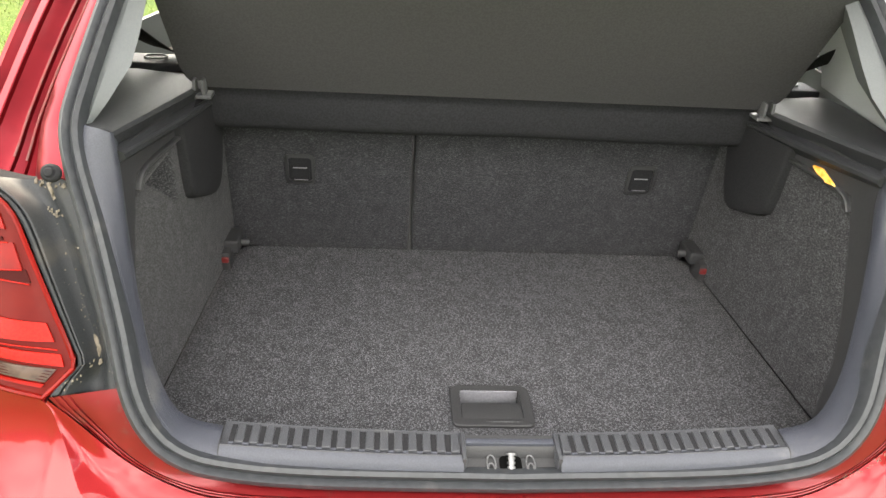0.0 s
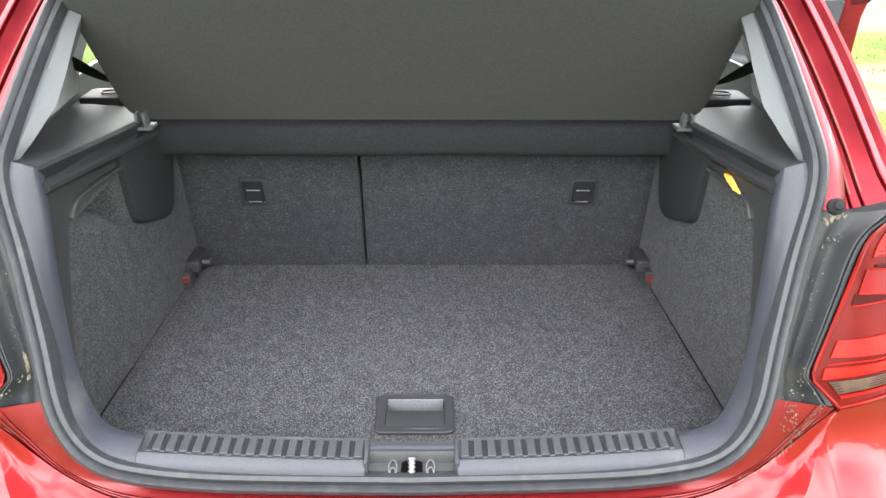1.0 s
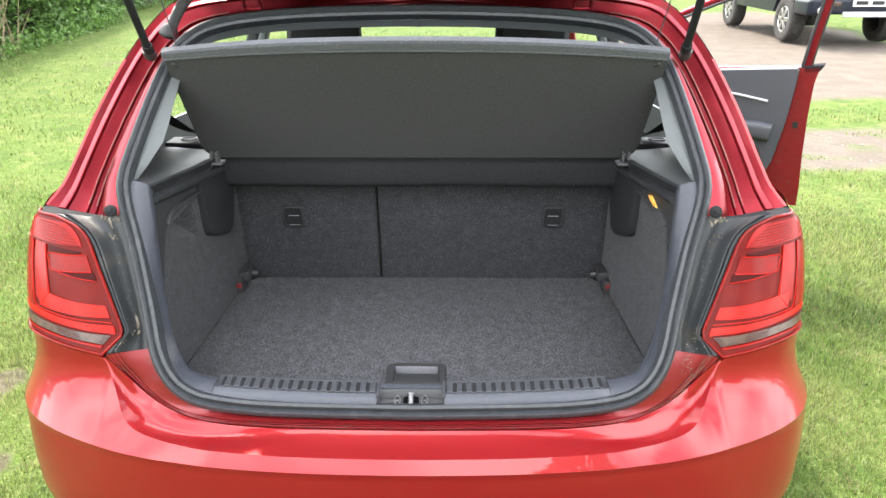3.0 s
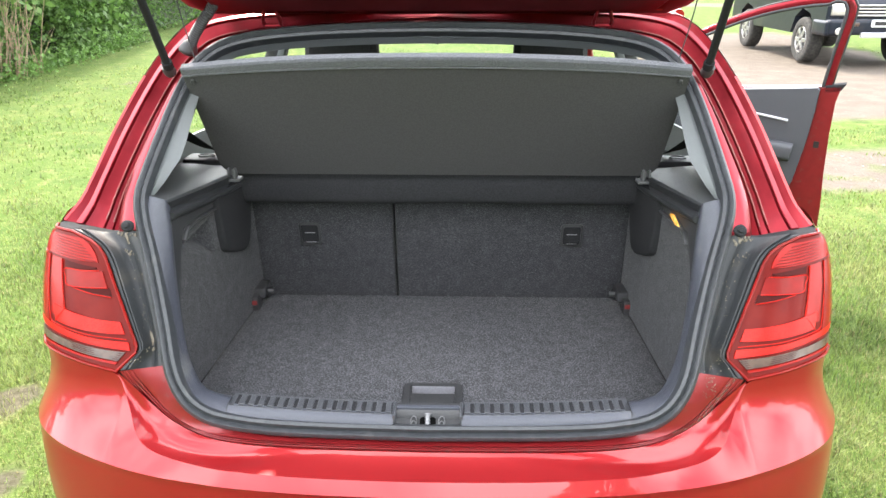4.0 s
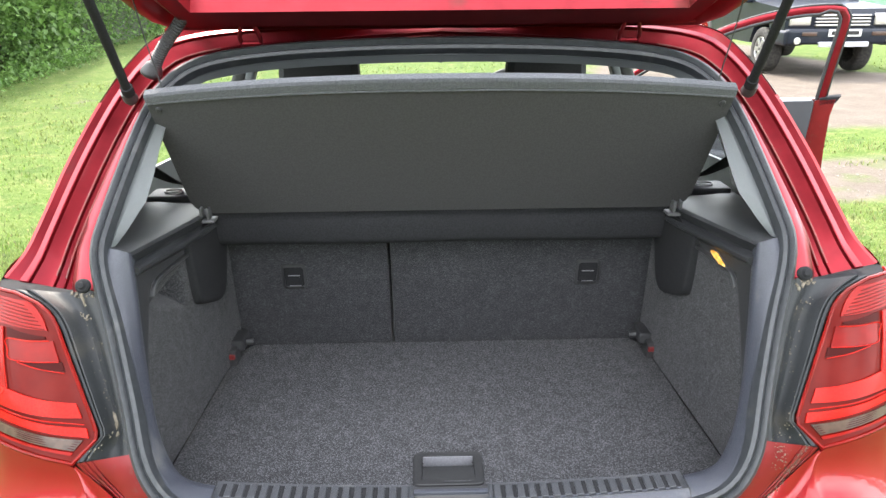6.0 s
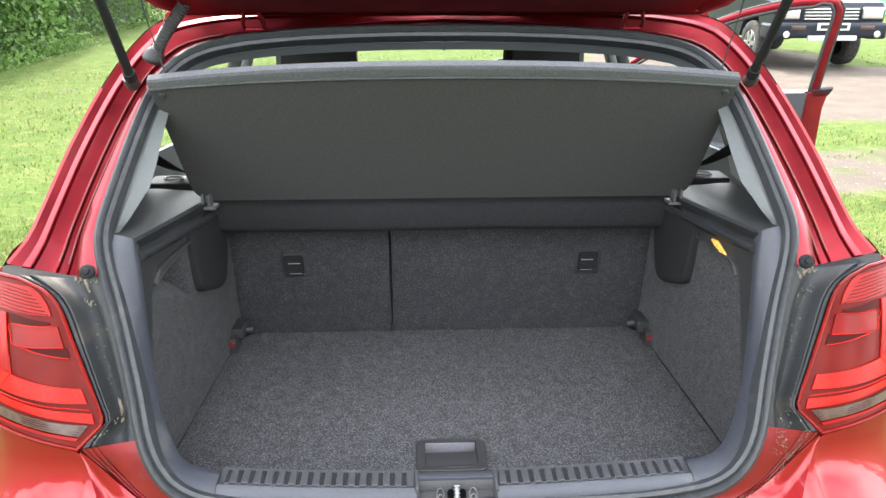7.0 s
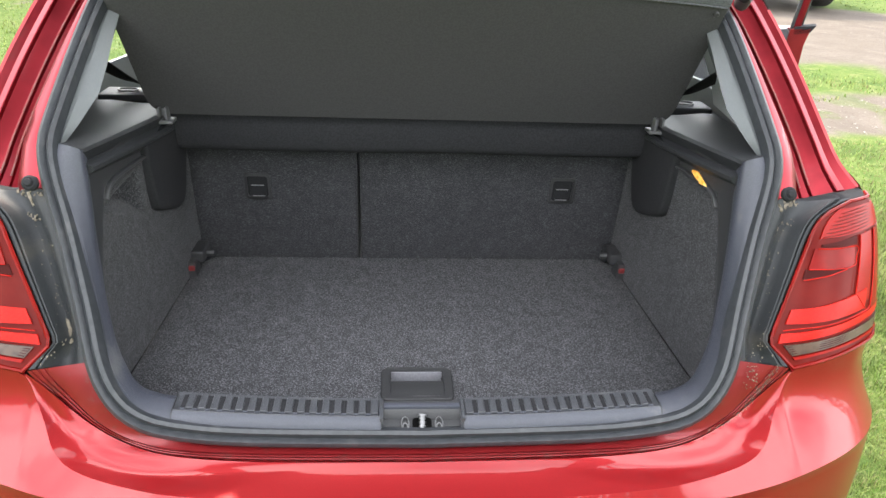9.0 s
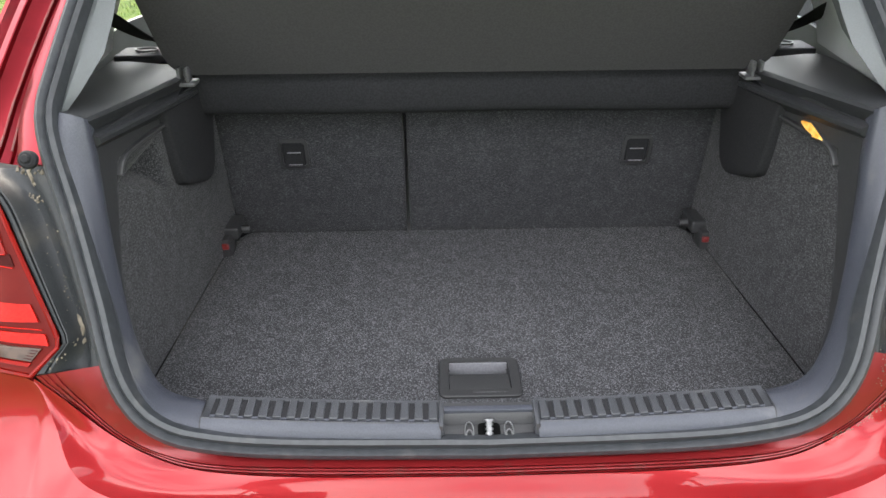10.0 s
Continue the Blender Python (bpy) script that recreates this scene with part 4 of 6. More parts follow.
tailgate = part("tailgate", make_gate(), JAMB_PAINT, car, "raised red tailgate seen from below")
part("gate_window", grid(lambda i, j: gate_point(gate_half(0.1 + 0.42 * i) * 0.84 * (2 * j - 1), 0.09 + 0.43 * i, 0.012), 6, 8), GLASS, tailgate, "clear rear window")
part("flange_seam", tube([gate_point(x, 0.010 + 0.02 * (x / 0.5) ** 2, 0.033 - 0.03 * (1 - min(1, abs(x) / 0.55) ** 2)) for x in np.linspace(-0.49, 0.49, 40)], 0.0022, 6), PAINT, tailgate, "folded red flange along the edge")
part("inner_trim", grid(lambda i, j: gate_point(gate_half(0.52 + 0.4 * i) * 0.80 * (2 * j - 1), 0.52 + 0.38 * i, 0.062), 6, 8, 0.01), DARK_PLASTIC, tailgate, "black inner trim")


def make_hinge(x0):
    arms = []
    for dx in (-0.016, 0.016):
        arms.append(tube(spline([(x0 + dx * 1.1, 0.533, 1.412), (x0 + dx * 1.2, 0.522, 1.424), (x0 + dx * 0.85, 0.512, 1.446), (x0 + dx * 0.95, 0.505, 1.485)], 14), 0.0042, 8))
    arms.append(tube([(x0 - 0.019, 0.531, 1.412), (x0, 0.532, 1.411), (x0 + 0.019, 0.531, 1.412)], 0.0045, 8, up=(0, 1, 0)))
    arms.append(tube([(x0 - 0.022, 0.509, 1.462), (x0 + 0.022, 0.509, 1.462)], 0.005, 8, up=(0, 1, 0)))
    arms.append(box(x0 - 0.026, x0 + 0.026, 0.495, 0.54, 1.476, 1.496, 0.005))
    return join(*arms)


for s in SIDES:
    hinge = part("tailgate_hinge", sided(lambda: make_hinge(0.362), s), JAMB_PAINT, car, "red painted tailgate hinge arm")
    part("hinge_pin", sided(lambda: tube([(0.335, 0.517, 1.470), (0.39, 0.517, 1.470)], 0.006, 8), s), CHROME, hinge, "steel pin")


def make_strut():
    base, top = Vector((0.578, 0.457, 1.326)), Vector((0.552, 0.225, 1.590))
    d = top - base
    return join(tube([base + d * 0.04, base + d * 0.5, base + d * 1.0], 0.0084, 14), tube([base + d * 0.02, base + d * 0.07], 0.0115, 12))


for s in SIDES:
    strut = part("gas_strut", sided(make_strut, s), SOFT_BLACK, car, "black gas strut holding up the tailgate")
    part("ball_joint", sided(lambda: join(move(plate(circle(0.013, 14), 0.016, 0.004), pose(0.580, 0.470, 1.318, 55, 0, 10)), tube([(0.579, 0.463, 1.318), (0.581, 0.452, 1.334)], 0.0125, 12)), s), DARK_PLASTIC, strut)
    part("strut_rod", sided(lambda: tube([(0.552, 0.225, 1.590), (0.543, 0.145, 1.68)], 0.005, 8), s), CHROME, strut)

# corrugated cable sleeve on the left
sleeve_path = spline([(-0.545, 0.515, 1.372), (-0.535, 0.510, 1.390), (-0.515, 0.500, 1.415), (-0.492, 0.492, 1.440), (-0.47, 0.488, 1.465), (-0.44, 0.485, 1.485)], 60)
sleeve = part("cable_sleeve", tube(sleeve_path, 0.0125, 10, scale=[1.0 if k % 2 else 0.8 for k in range(60)]), DARK_PLASTIC, car, "black corrugated cable sleeve")
part("grommet", tube(spline([(-0.556, 0.512, 1.352), (-0.550, 0.512, 1.366), (-0.543, 0.511, 1.378)], 8), 0.0175, 12, scale=[0.7, 1.1, 1.2, 1.15, 1.1, 1.0, 0.9, 0.7]), DARK_PLASTIC, sleeve)

# ---- boot lining ----
RIB_Y0, RIB_Y1 = 0.022, 0.062


def sill_bow(x):
    return 0.055 * (x / 0.5) ** 2


def make_load_sill(x0, x1):
    prof = [(0.012, 0.700), (0.003, 0.718), (0.006, 0.734), (0.014, 0.744), (0.021, 0.7475), (0.024, 0.7455), (RIB_Y1 - 0.002, 0.7465), (RIB_Y1 + 0.003, 0.7475), (RIB_Y1 + 0.007, 0.742), (RIB_Y1 + 0.009, 0.66)]
    return loft([[Vector((x, y + sill_bow(x) * 0.35, z + sill_bow(x) * 0.25)) for y, z in prof] for x in np.linspace(x0, x1, 12)])


sill = part("load_sill_trim", join(make_load_sill(-0.380, -0.064), make_load_sill(0.064, 0.380)), SILL_DARK, car, "dark grey plastic load sill with a row of ribs")
# Bluer strip over the front slope; the sky's reflection is put into its colour.
part("sill_front", join(*[loft([[Vector((x, y - 0.0006 + sill_bow(x) * 0.35, z + 0.0006 + sill_bow(x) * 0.25)) for y, z in [(0.0032, 0.722), (0.006, 0.734), (0.010, 0.740), (0.014, 0.744), (0.019, 0.7466)]] for x in np.linspace(x0, x1, 12)]) for x0, x1 in ((-0.3795, -0.0645), (0.0645, 0.3795))]), SILL_PLASTIC, sill, "smooth bluish grey front strip, sky sheen in its colour")
for s in SIDES:
    part("seam", sided(lambda: loft([[Vector((x, y - 0.0008 + sill_bow(x) * 0.35, z + 0.0008 + sill_bow(x) * 0.25)) for y, z in [(0.004, 0.722), (0.006, 0.734), (0.014, 0.744), (0.021, 0.7475), (0.035, 0.7475), (RIB_Y1, 0.7475)]] for x in (0.3797, 0.3812)]), s), BLACK, sill, "thin dark seam")
N_RIB = 16
for s in SIDES:
    for k in range(N_RIB):
        x0 = 0.070 + k * (0.371 - 0.070) / N_RIB
        x1 = x0 + 0.0095
        rib = box(x0 - 0.001, x1 + 0.001, RIB_Y0 + 0.004, RIB_Y1 - 0.001, 0.742, 0.7492, 0.0012, 1)
        for v in rib.verts:
            v.co.y += sill_bow(v.co.x) * 0.35
            v.co.z += sill_bow(v.co.x) * 0.25
        part("rib", rib if s > 0 else mirror(rib), SILL_DARK, sill)
        x2 = x0 + (0.371 - 0.070) / N_RIB
        # Black block between two ribs; the groove's shade is put into its colour.
        pad = box(x1 + 0.0005, x2 - 0.0005, RIB_Y0 + 0.0045, RIB_Y1 - 0.002, 0.740, 0.7468, 0.0005, 1)
        for v in pad.verts:
            v.co.y += sill_bow(v.co.x) * 0.35
            v.co.z += sill_bow(v.co.x) * 0.25
        part("groove_shade", pad if s > 0 else mirror(pad), SOFT_BLACK, sill)
        # Small paler block standing in for the highlight at the groove's end.
        tip = box(x1 + 0.0008, x2 - 0.0008, RIB_Y0 + 0.0018, RIB_Y0 + 0.0052, 0.744, 0.7480, 0.0008, 1)
        for v in tip.verts:
            v.co.y += sill_bow(v.co.x) * 0.35
            v.co.z += sill_bow(v.co.x) * 0.25
        part("pocket_glint", tip if s > 0 else mirror(tip), SILL_PLASTIC, sill)

# lock striker in the middle of the sill
striker = part("striker_plate", loft([[Vector((x, y, z)) for y, z in [(0.012, 0.700), (0.004, 0.720), (0.010, 0.7245), (0.036, 0.729), (0.040, 0.742), (0.044, 0.746), (0.060, 0.747), (0.066, 0.74), (0.068, 0.66)]] for x in np.linspace(-0.0625, 0.0625, 9)]), DARK_PLASTIC, car, "black striker plate in the sill")
part("upper_lip", box(-0.060, 0.060, 0.042, 0.052, 0.743, 0.7495, 0.002), SILL_PLASTIC, striker, "grey worn upper edge")
# No real hollow here: a flat black plate carries the slot's shade.
part("slot_plate", move(plate(rounded(0.030, 0.032, 0.006, 3), 0.0016, 0.0006), pose(0, 0.0215, 0.7276, 10, 0, 0)), SLOT_BLACK, striker, "black plate standing in for the slot's shade")
part("striker_bolt", join(tube([(0, 0.016, 0.727), (0, 0.030, 0.742)], 0.0040, 12), *[tube([(0, 0.0165 + 0.0042 * k, 0.7295 + 0.0040 * k), (0, 0.0185 + 0.0042 * k, 0.7313 + 0.0040 * k)], 0.0056, 14) for k in range(3)],
                          tube([(0, 0.0290, 0.7408), (0, 0.0310, 0.7428)], 0.0070, 14)), STEEL, striker, "coiled steel striker bolt")
for s in SIDES:
    for r_x, r_y, dy in ((0.0058, 0.0140, 0.0), (0.0038, 0.0072, -0.0056)):
        loop = [Vector((s * (0.0265 + r_x * math.cos(a)), 0.0225 + dy + r_y * math.sin(a), 0.7312 + 0.173 * (dy + r_y * math.sin(a)))) for a in np.linspace(0, 2 * math.pi, 28, endpoint=False)]
        part("guide_loop", sweep(loop, circle(0.0011, 6), (0, -0.2, 1), closed=True), STEEL, striker, "bright oval steel loop")
    part("side_cheek", sided(lambda: box(0.0605, 0.0665, 0.012, 0.064, 0.70, 0.7495, 0.002), s), SILL_DARK, striker)

# boot walls
TRIM_EDGE = spline([(0.381, 0.066, 0.752), (0.415, 0.070, 0.757), (0.442, 0.076, 0.768), (0.460, 0.086, 0.795), (0.478, 0.106, 0.835), (0.494, 0.138, 0.90), (0.508, 0.175, 0.97), (0.519, 0.21, 1.04), (0.5245, 0.224, 1.100)], 34)
WALL_REAR = spline([(0.528, 0.082, 0.667), (0.524, 0.090, 0.74), (0.519, 0.10, 0.80), (0.516, 0.125, 0.86), (0.518, 0.165, 0.94), (0.522, 0.203, 1.02), (0.526, 0.228, 1.075)], 24)


def seat_y(z):
    return 0.738 - 0.205 * (z - 0.667)


def wall_point(u, v):
    k = v * 23
    i = min(22, int(k))
    r = WALL_REAR[i].lerp(WALL_REAR[i + 1], k - i)
    z_front = 0.667 + v * (1.058 - 0.667)
    f = Vector((0.499 - 0.008 * v, seat_y(z_front) + 0.01, z_front))
    q = r.lerp(f, u)
    q.x += 0.06 * v * (1 - v) * 4 * u ** 0.5 * (1 - u) ** 2
    return q


def wall_piece(u0, u1, v0, v1, thick, nu=20, nv=16):
    return grid(lambda i, j: wall_point(u0 + (u1 - u0) * i, v0 + (v1 - v0) * j), nu, nv, thick)


CARPET_TOP = 0.872


def trim_lip():
    """Rounded lower edge of the plastic border, turning down at the rear."""
    line = [(0.176, 0.81), (0.182, 0.835), (0.198, 0.856), (0.235, CARPET_TOP - 0.004), (0.32, CARPET_TOP), (0.45, CARPET_TOP), (0.60, CARPET_TOP)]
    path = spline([tuple(wall_point(u, v) + Vector((-0.002, 0, 0))) for u, v in line], 40)
    return sweep(path, rounded(0.007, 0.012, 0.003, 3), (-1, 0, 0))


def wall_frame():
    """Plastic border of the wall: a rear strip and a top strip."""
    return join(wall_piece(0.0, 0.17, 0.0, 1.0, 0.0, 5, 22), wall_piece(0.17, 1.0, CARPET_TOP, 1.0, 0.0, 18, 5))


def sill_end():
    """Trim that carries the sill round the corner and up beside the seal."""
    a = seal_offset(0.028, 0.002)
    a = [q for q, o in zip(a, seal_half) if o.x > 0.375 and o.z < 1.115]
    a = spline([tuple(q) for q in a[::3]] + [(0.560, 0.226, 1.108)], 34)
    b = TRIM_EDGE
    rows = []
    for p, q in zip(a, b):
        rows.append([p, p.lerp(q, 0.06) + Vector((0, -0.003, 0.003)), p.lerp(q, 0.12) + Vector((0, -0.0045, 0.0035)), p.lerp(q, 0.5) + Vector((0, -0.0075, 0.005)), p.lerp(q, 0.90) + Vector((0, -0.0075, 0.004)), p.lerp(q, 0.96) + Vector((0, -0.006, 0.003)),
                     q, q + Vector((0.001, 0.008, -0.004)), Vector((0.530, q.y + 0.03, max(0.66, q.z - 0.01)))])
    return loft(rows)


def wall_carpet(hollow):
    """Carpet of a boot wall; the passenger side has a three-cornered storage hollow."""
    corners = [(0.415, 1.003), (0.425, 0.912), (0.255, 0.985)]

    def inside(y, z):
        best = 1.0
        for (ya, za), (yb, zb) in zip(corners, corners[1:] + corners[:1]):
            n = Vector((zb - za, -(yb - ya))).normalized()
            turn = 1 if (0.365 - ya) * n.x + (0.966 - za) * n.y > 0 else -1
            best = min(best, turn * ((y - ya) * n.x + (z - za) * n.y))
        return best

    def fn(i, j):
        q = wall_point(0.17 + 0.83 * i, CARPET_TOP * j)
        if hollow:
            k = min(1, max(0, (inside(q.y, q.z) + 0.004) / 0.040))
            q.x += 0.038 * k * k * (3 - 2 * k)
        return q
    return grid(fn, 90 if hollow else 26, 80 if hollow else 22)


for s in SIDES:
    part("boot_wall_carpet", sided(lambda: wall_carpet(s < 0), s), SHADED_WALL_CARPET, car, "dark flecked carpet on the boot wall")
    part("boot_wall_trim", sided(wall_frame, s), DARK_PLASTIC, car, "black plastic boot wall trim")
    part("trim_lip", sided(trim_lip, s), DARK_PLASTIC, car, "rounded black lip above the wall carpet")
    part("opening_trim", sided(sill_end, s), SILL_PLASTIC, car, "grey plastic trim beside the seal", 34)


def make_ledge():
    inner = spline([(0.5245, 0.226, 1.100), (0.512, 0.36, 1.086), (0.495, 0.50, 1.074), (0.491, 0.56, 1.069), (0.49, 0.615, 1.064)], 18)
    outer = spline([(0.566, 0.222, 1.112), (0.585, 0.30, 1.105), (0.612, 0.42, 1.096), (0.632, 0.52, 1.088), (0.645, 0.615, 1.080)], 18)
    rows = []
    for p, q in zip(inner, outer):
        rows.append([q + Vector((0, 0, -0.06)), q + Vector((0, 0, -0.004)), q.lerp(p, 0.2), p.lerp(q, 0.25) + Vector((0, 0, 0.001)), p.lerp(q, 0.06), p + Vector((-0.001, 0, -0.004)),
                     p + Vector((0.003, 0, -0.014)), p + Vector((0.007, 0, -0.021)), p + Vector((-0.007, 0, -0.026)), p + Vector((-0.010, 0, -0.029)), p + Vector((-0.010, 0, -0.035)), p + Vector((0.002, 0, -0.044)), p + Vector((0.012, 0, -0.054)), p + Vector((0.03, 0, -0.075))])
    bm = loft(rows)
    bm.verts.ensure_lookup_table()
    n = len(rows[0])
    bm.faces.new([bm.verts[i] for i in range(n)])
    bm.faces.new([bm.verts[len(rows) * n - n + i] for i in range(n)])
    return bm


def pillar_blade():
    a = seal_offset(0.029, 0.002)
    a = spline([tuple(q) for q, o in zip(a, seal_half) if o.z > 1.10][::3] + [(0, 0.545 + 0.012, 1.389)], 60)
    rows = []
    for k, p in enumerate(a):
        f = k / 59
        w = float(np.interp(f, [0, 0.04, 0.10, 0.16, 0.24, 0.34, 0.42, 0.5, 1.0], [0.003, 0.020, 0.036, 0.034, 0.026, 0.018, 0.018, 0.022, 0.022]))
        c = Vector((-1, 0, 0)) if f < 0.30 else (Vector((-1, 0, 0)).lerp(Vector((0, 0, -1)), min(1, (f - 0.30) / 0.18))).normalized()
        q = p + c * w + Vector((0, 0.020, 0))
        side = Vector((0.035, 0.10, 0.0)).lerp(Vector((0, 0.05, 0.0)), min(1, max(0, (f - 0.15) / 0.2)))
        rows.append([p + Vector((0, 0.01, 0)), p.lerp(q, 0.3), p.lerp(q, 0.85), q, q + Vector((0, 0.010, 0)) - c * 0.003, q + side * 0.5, q + side])
    return loft(rows)


def pillar_inner():
    """Lining between the blade and the rear side window."""
    def fn(i, j):
        z = 1.085 + 0.235 * j
        return Vector((0.634 - 0.083 * j ** 1.2 + 0.032 * i, 0.40 + 0.19 * j + (0.27 - 0.05 * math.sin(math.pi * j)) * i, z))
    return grid(fn, 8, 8, 0.006)


for s in SIDES:
    part("shelf_ledge", sided(make_ledge, s), LEDGE_PLASTIC, car, "black moulded ledge that carries the parcel shelf", 16)
    part("pillar_trim", sided(pillar_blade, s), PALE_TRIM, car, "pale grey pillar trim beside the seal")
    part("pillar_lining", sided(pillar_inner, s), LIT_PILLAR_TRIM, car, "pale grey inner pillar lining")
    belt = part("seat_belt", sided(lambda: sweep(spline([(0.640, 0.60, 1.165), (0.625, 0.635, 1.140), (0.60, 0.68, 1.105), (0.575, 0.715, 1.085), (0.52, 0.77, 1.078)], 16), rounded(0.040, 0.002, 0.0008, 2), (0.35, -0.5, 0.8)), s), BELT, car, "black seat belt webbing")
    part("belt_guide", sided(lambda: join(box(0.545, 0.660, 0.665, 0.735, 1.058, 1.074, 0.005, 3), box(0.50, 0.68, 0.622, 0.80, 1.030, 1.058, 0.006, 2)), s), DARK_PLASTIC, belt, "black belt guide plate")
    part("guide_frame", sided(lambda: sweep([Vector((0.607 + 0.020 * math.cos(a), 0.700 + 0.014 * math.sin(a), 1.077)) for a in np.linspace(0, 2 * math.pi, 24, endpoint=False)], circle(0.0022, 6), closed=True), s), CLIP_PLASTIC, belt, "grey guide ring")
    part("seat_bolster", sided(lambda: box(0.52, 0.70, 0.80, 0.90, 0.60, 0.98, 0.04, 4), s), DARK_PLASTIC, car)


def belt_cover():
    """Rounded flap that lies on the wall under the shelf pivot."""
    out = spline([(0.438, 1.050, 0), (0.446, 0.985, 0), (0.456, 0.925, 0), (0.468, 0.902, 0), (0.52, 0.880, 0), (0.565, 0.867, 0), (0.588, 0.873, 0), (0.604, 0.905, 0), (0.63, 1.0, 0), (0.65, 1.050, 0)], 30)

    def ring(dx, k):
        return [Vector((0.512 - 0.03 * (q.x - 0.4) / 0.25 - dx, 0.52 + (q.x - 0.52) * k, 1.05 + (q.y - 1.05) * k)) for q in out]
    return loft([ring(-0.01, 1.02), ring(0.004, 1.0), ring(0.0075, 0.97), ring(0.009, 0.92)], closed_rows=True, caps=True)


for s in SIDES:
    part("belt_cover", sided(belt_cover, s), SOFT_BLACK, car, "black rounded belt cover flap")
    part("trim_tab", sided(lambda: box(0.504, 0.514, 0.414, 0.446, 1.047, 1.055, 0.002), s), CLIP_PLASTIC, car, "small grey tab under the ledge")


def make_boot_lamp(depth, k):
    pts = [Vector((0.5205, y, z)) for y, z in ((0.396, 1.0275), (0.390, 1.0305), (0.365, 1.0345), (0.358, 1.0340), (0.316, 1.0235), (0.312, 1.0205), (0.346, 1.0145), (0.354, 1.0150))]
    c = sum(pts, Vector()) / len(pts)
    n = Vector((-0.97, -0.2, 0.05))
    pts = [c + (q - c) * k for q in pts]
    return loft([[q + n * -0.004 for q in pts], [q + n * depth for q in pts], [c + (q - c) * 0.86 + n * (depth + 0.003) for q in pts]], closed_rows=True, caps=True)


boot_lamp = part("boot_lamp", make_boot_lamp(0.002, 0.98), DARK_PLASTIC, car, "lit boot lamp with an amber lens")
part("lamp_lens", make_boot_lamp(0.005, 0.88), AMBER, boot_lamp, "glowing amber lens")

# rear seat backs
SEAT_TILT = math.degrees(math.atan(0.205))


def seat_panel(x0, x1):
    m = Matrix.Translation((0, 0.738, 0.667)) @ Matrix.Rotation(radians(SEAT_TILT), 4, "X")
    return move(box(x0, x1, 0.0, 0.10, -0.03, 0.50, 0.008, 3), m)


def seat_place(x, z, depth=0.0):
    return Matrix.Translation((x, seat_y(z) - depth, z)) @ Matrix.Rotation(radians(SEAT_TILT + 90), 4, "X")


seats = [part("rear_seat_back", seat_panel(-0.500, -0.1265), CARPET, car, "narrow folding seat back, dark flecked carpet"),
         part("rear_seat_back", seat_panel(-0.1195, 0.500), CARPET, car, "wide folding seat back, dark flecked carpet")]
for x, seat in ((-0.350, seats[0]), (0.350, seats[1])):
    ring = rounded(0.060, 0.070, 0.010, 4)
    inner = rounded(0.046, 0.056, 0.007, 4)
    frame_bm = loft([[Vector((a, b, 0.0)) for a, b in ring], [Vector((a, b, 0.003)) for a, b in ring], [Vector((a, b, 0.0045)) for a, b in inner], [Vector((a, b, 0.0004)) for a, b in inner]], closed_rows=True)
    latch = part("seat_latch", move(frame_bm, seat_place(x, 0.864)), DARK_PLASTIC, seat, "black recessed seat release")
    # Plate lies on the carpet; its black stands in for shade in a recess.
    part("latch_dark_plate", move(plate(inner, 0.0010, 0.0004), seat_place(x, 0.864)), SOFT_BLACK, latch, "flat black plate standing in for the recess's shade")
    part("latch_tab", move(box(-0.018, 0.018, -0.024, 0.003, 0.0012, 0.0030, 0.0006, 1), seat_place(x, 0.864)), SOFT_BLACK, latch)
    part("latch_line", move(box(-0.014, 0.014, 0.0030, 0.0046, 0.0012, 0.0042, 0.0004, 1), seat_place(x, 0.864)), PALE_LINE, latch, "thin bright edge")
    part("latch_line", move(box(-0.013, 0.015, -0.0255, -0.0240, 0.0012, 0.0042, 0.0004, 1), seat_place(x, 0.864)), PALE_LINE, latch, "thin bright edge")


def make_anchor():
    return join(box(0.474, 0.506, 0.648, 0.715, 0.692, 0.720, 0.006, 3), box(0.488, 0.514, 0.625, 0.67, 0.655, 0.706, 0.005, 2), tube([(0.474, 0.675, 0.706), (0.458, 0.678, 0.704)], 0.008, 10))


for s in SIDES:
    a = part("seat_catch", sided(make_anchor, s), DARK_PLASTIC, car, "black seat catch at the floor's corner")
    part("red_marker", sided(lambda: box(0.490, 0.505, 0.621, 0.627, 0.684, 0.697, 0.002, 1), s), RED_PLASTIC, a, "red marker")


def make_front_seat(x):
    back = part("front_seat", move(box(-0.25, 0.25, -0.06, 0.07, -0.35, 0.28, 0.05, 4), pose(x, 1.62, 0.88, 14, 0, 0)), SEAT, car, "dark cloth front seat")
    part("cushion", box(x - 0.25, x + 0.25, 1.66, 2.16, 0.42, 0.56, 0.05, 4), SEAT, back)
    head = [(-0.105, -0.09), (0.105, -0.09), (0.125, -0.03), (0.122, 0.05), (0.10, 0.10), (0.05, 0.115), (-0.05, 0.115), (-0.10, 0.10), (-0.122, 0.05), (-0.125, -0.03)]
    part("headrest", move(plate(head, 0.09, 0.02), pose(x, 1.50, 1.265, 94, 0, 0)), SEAT, back, "dark headrest")


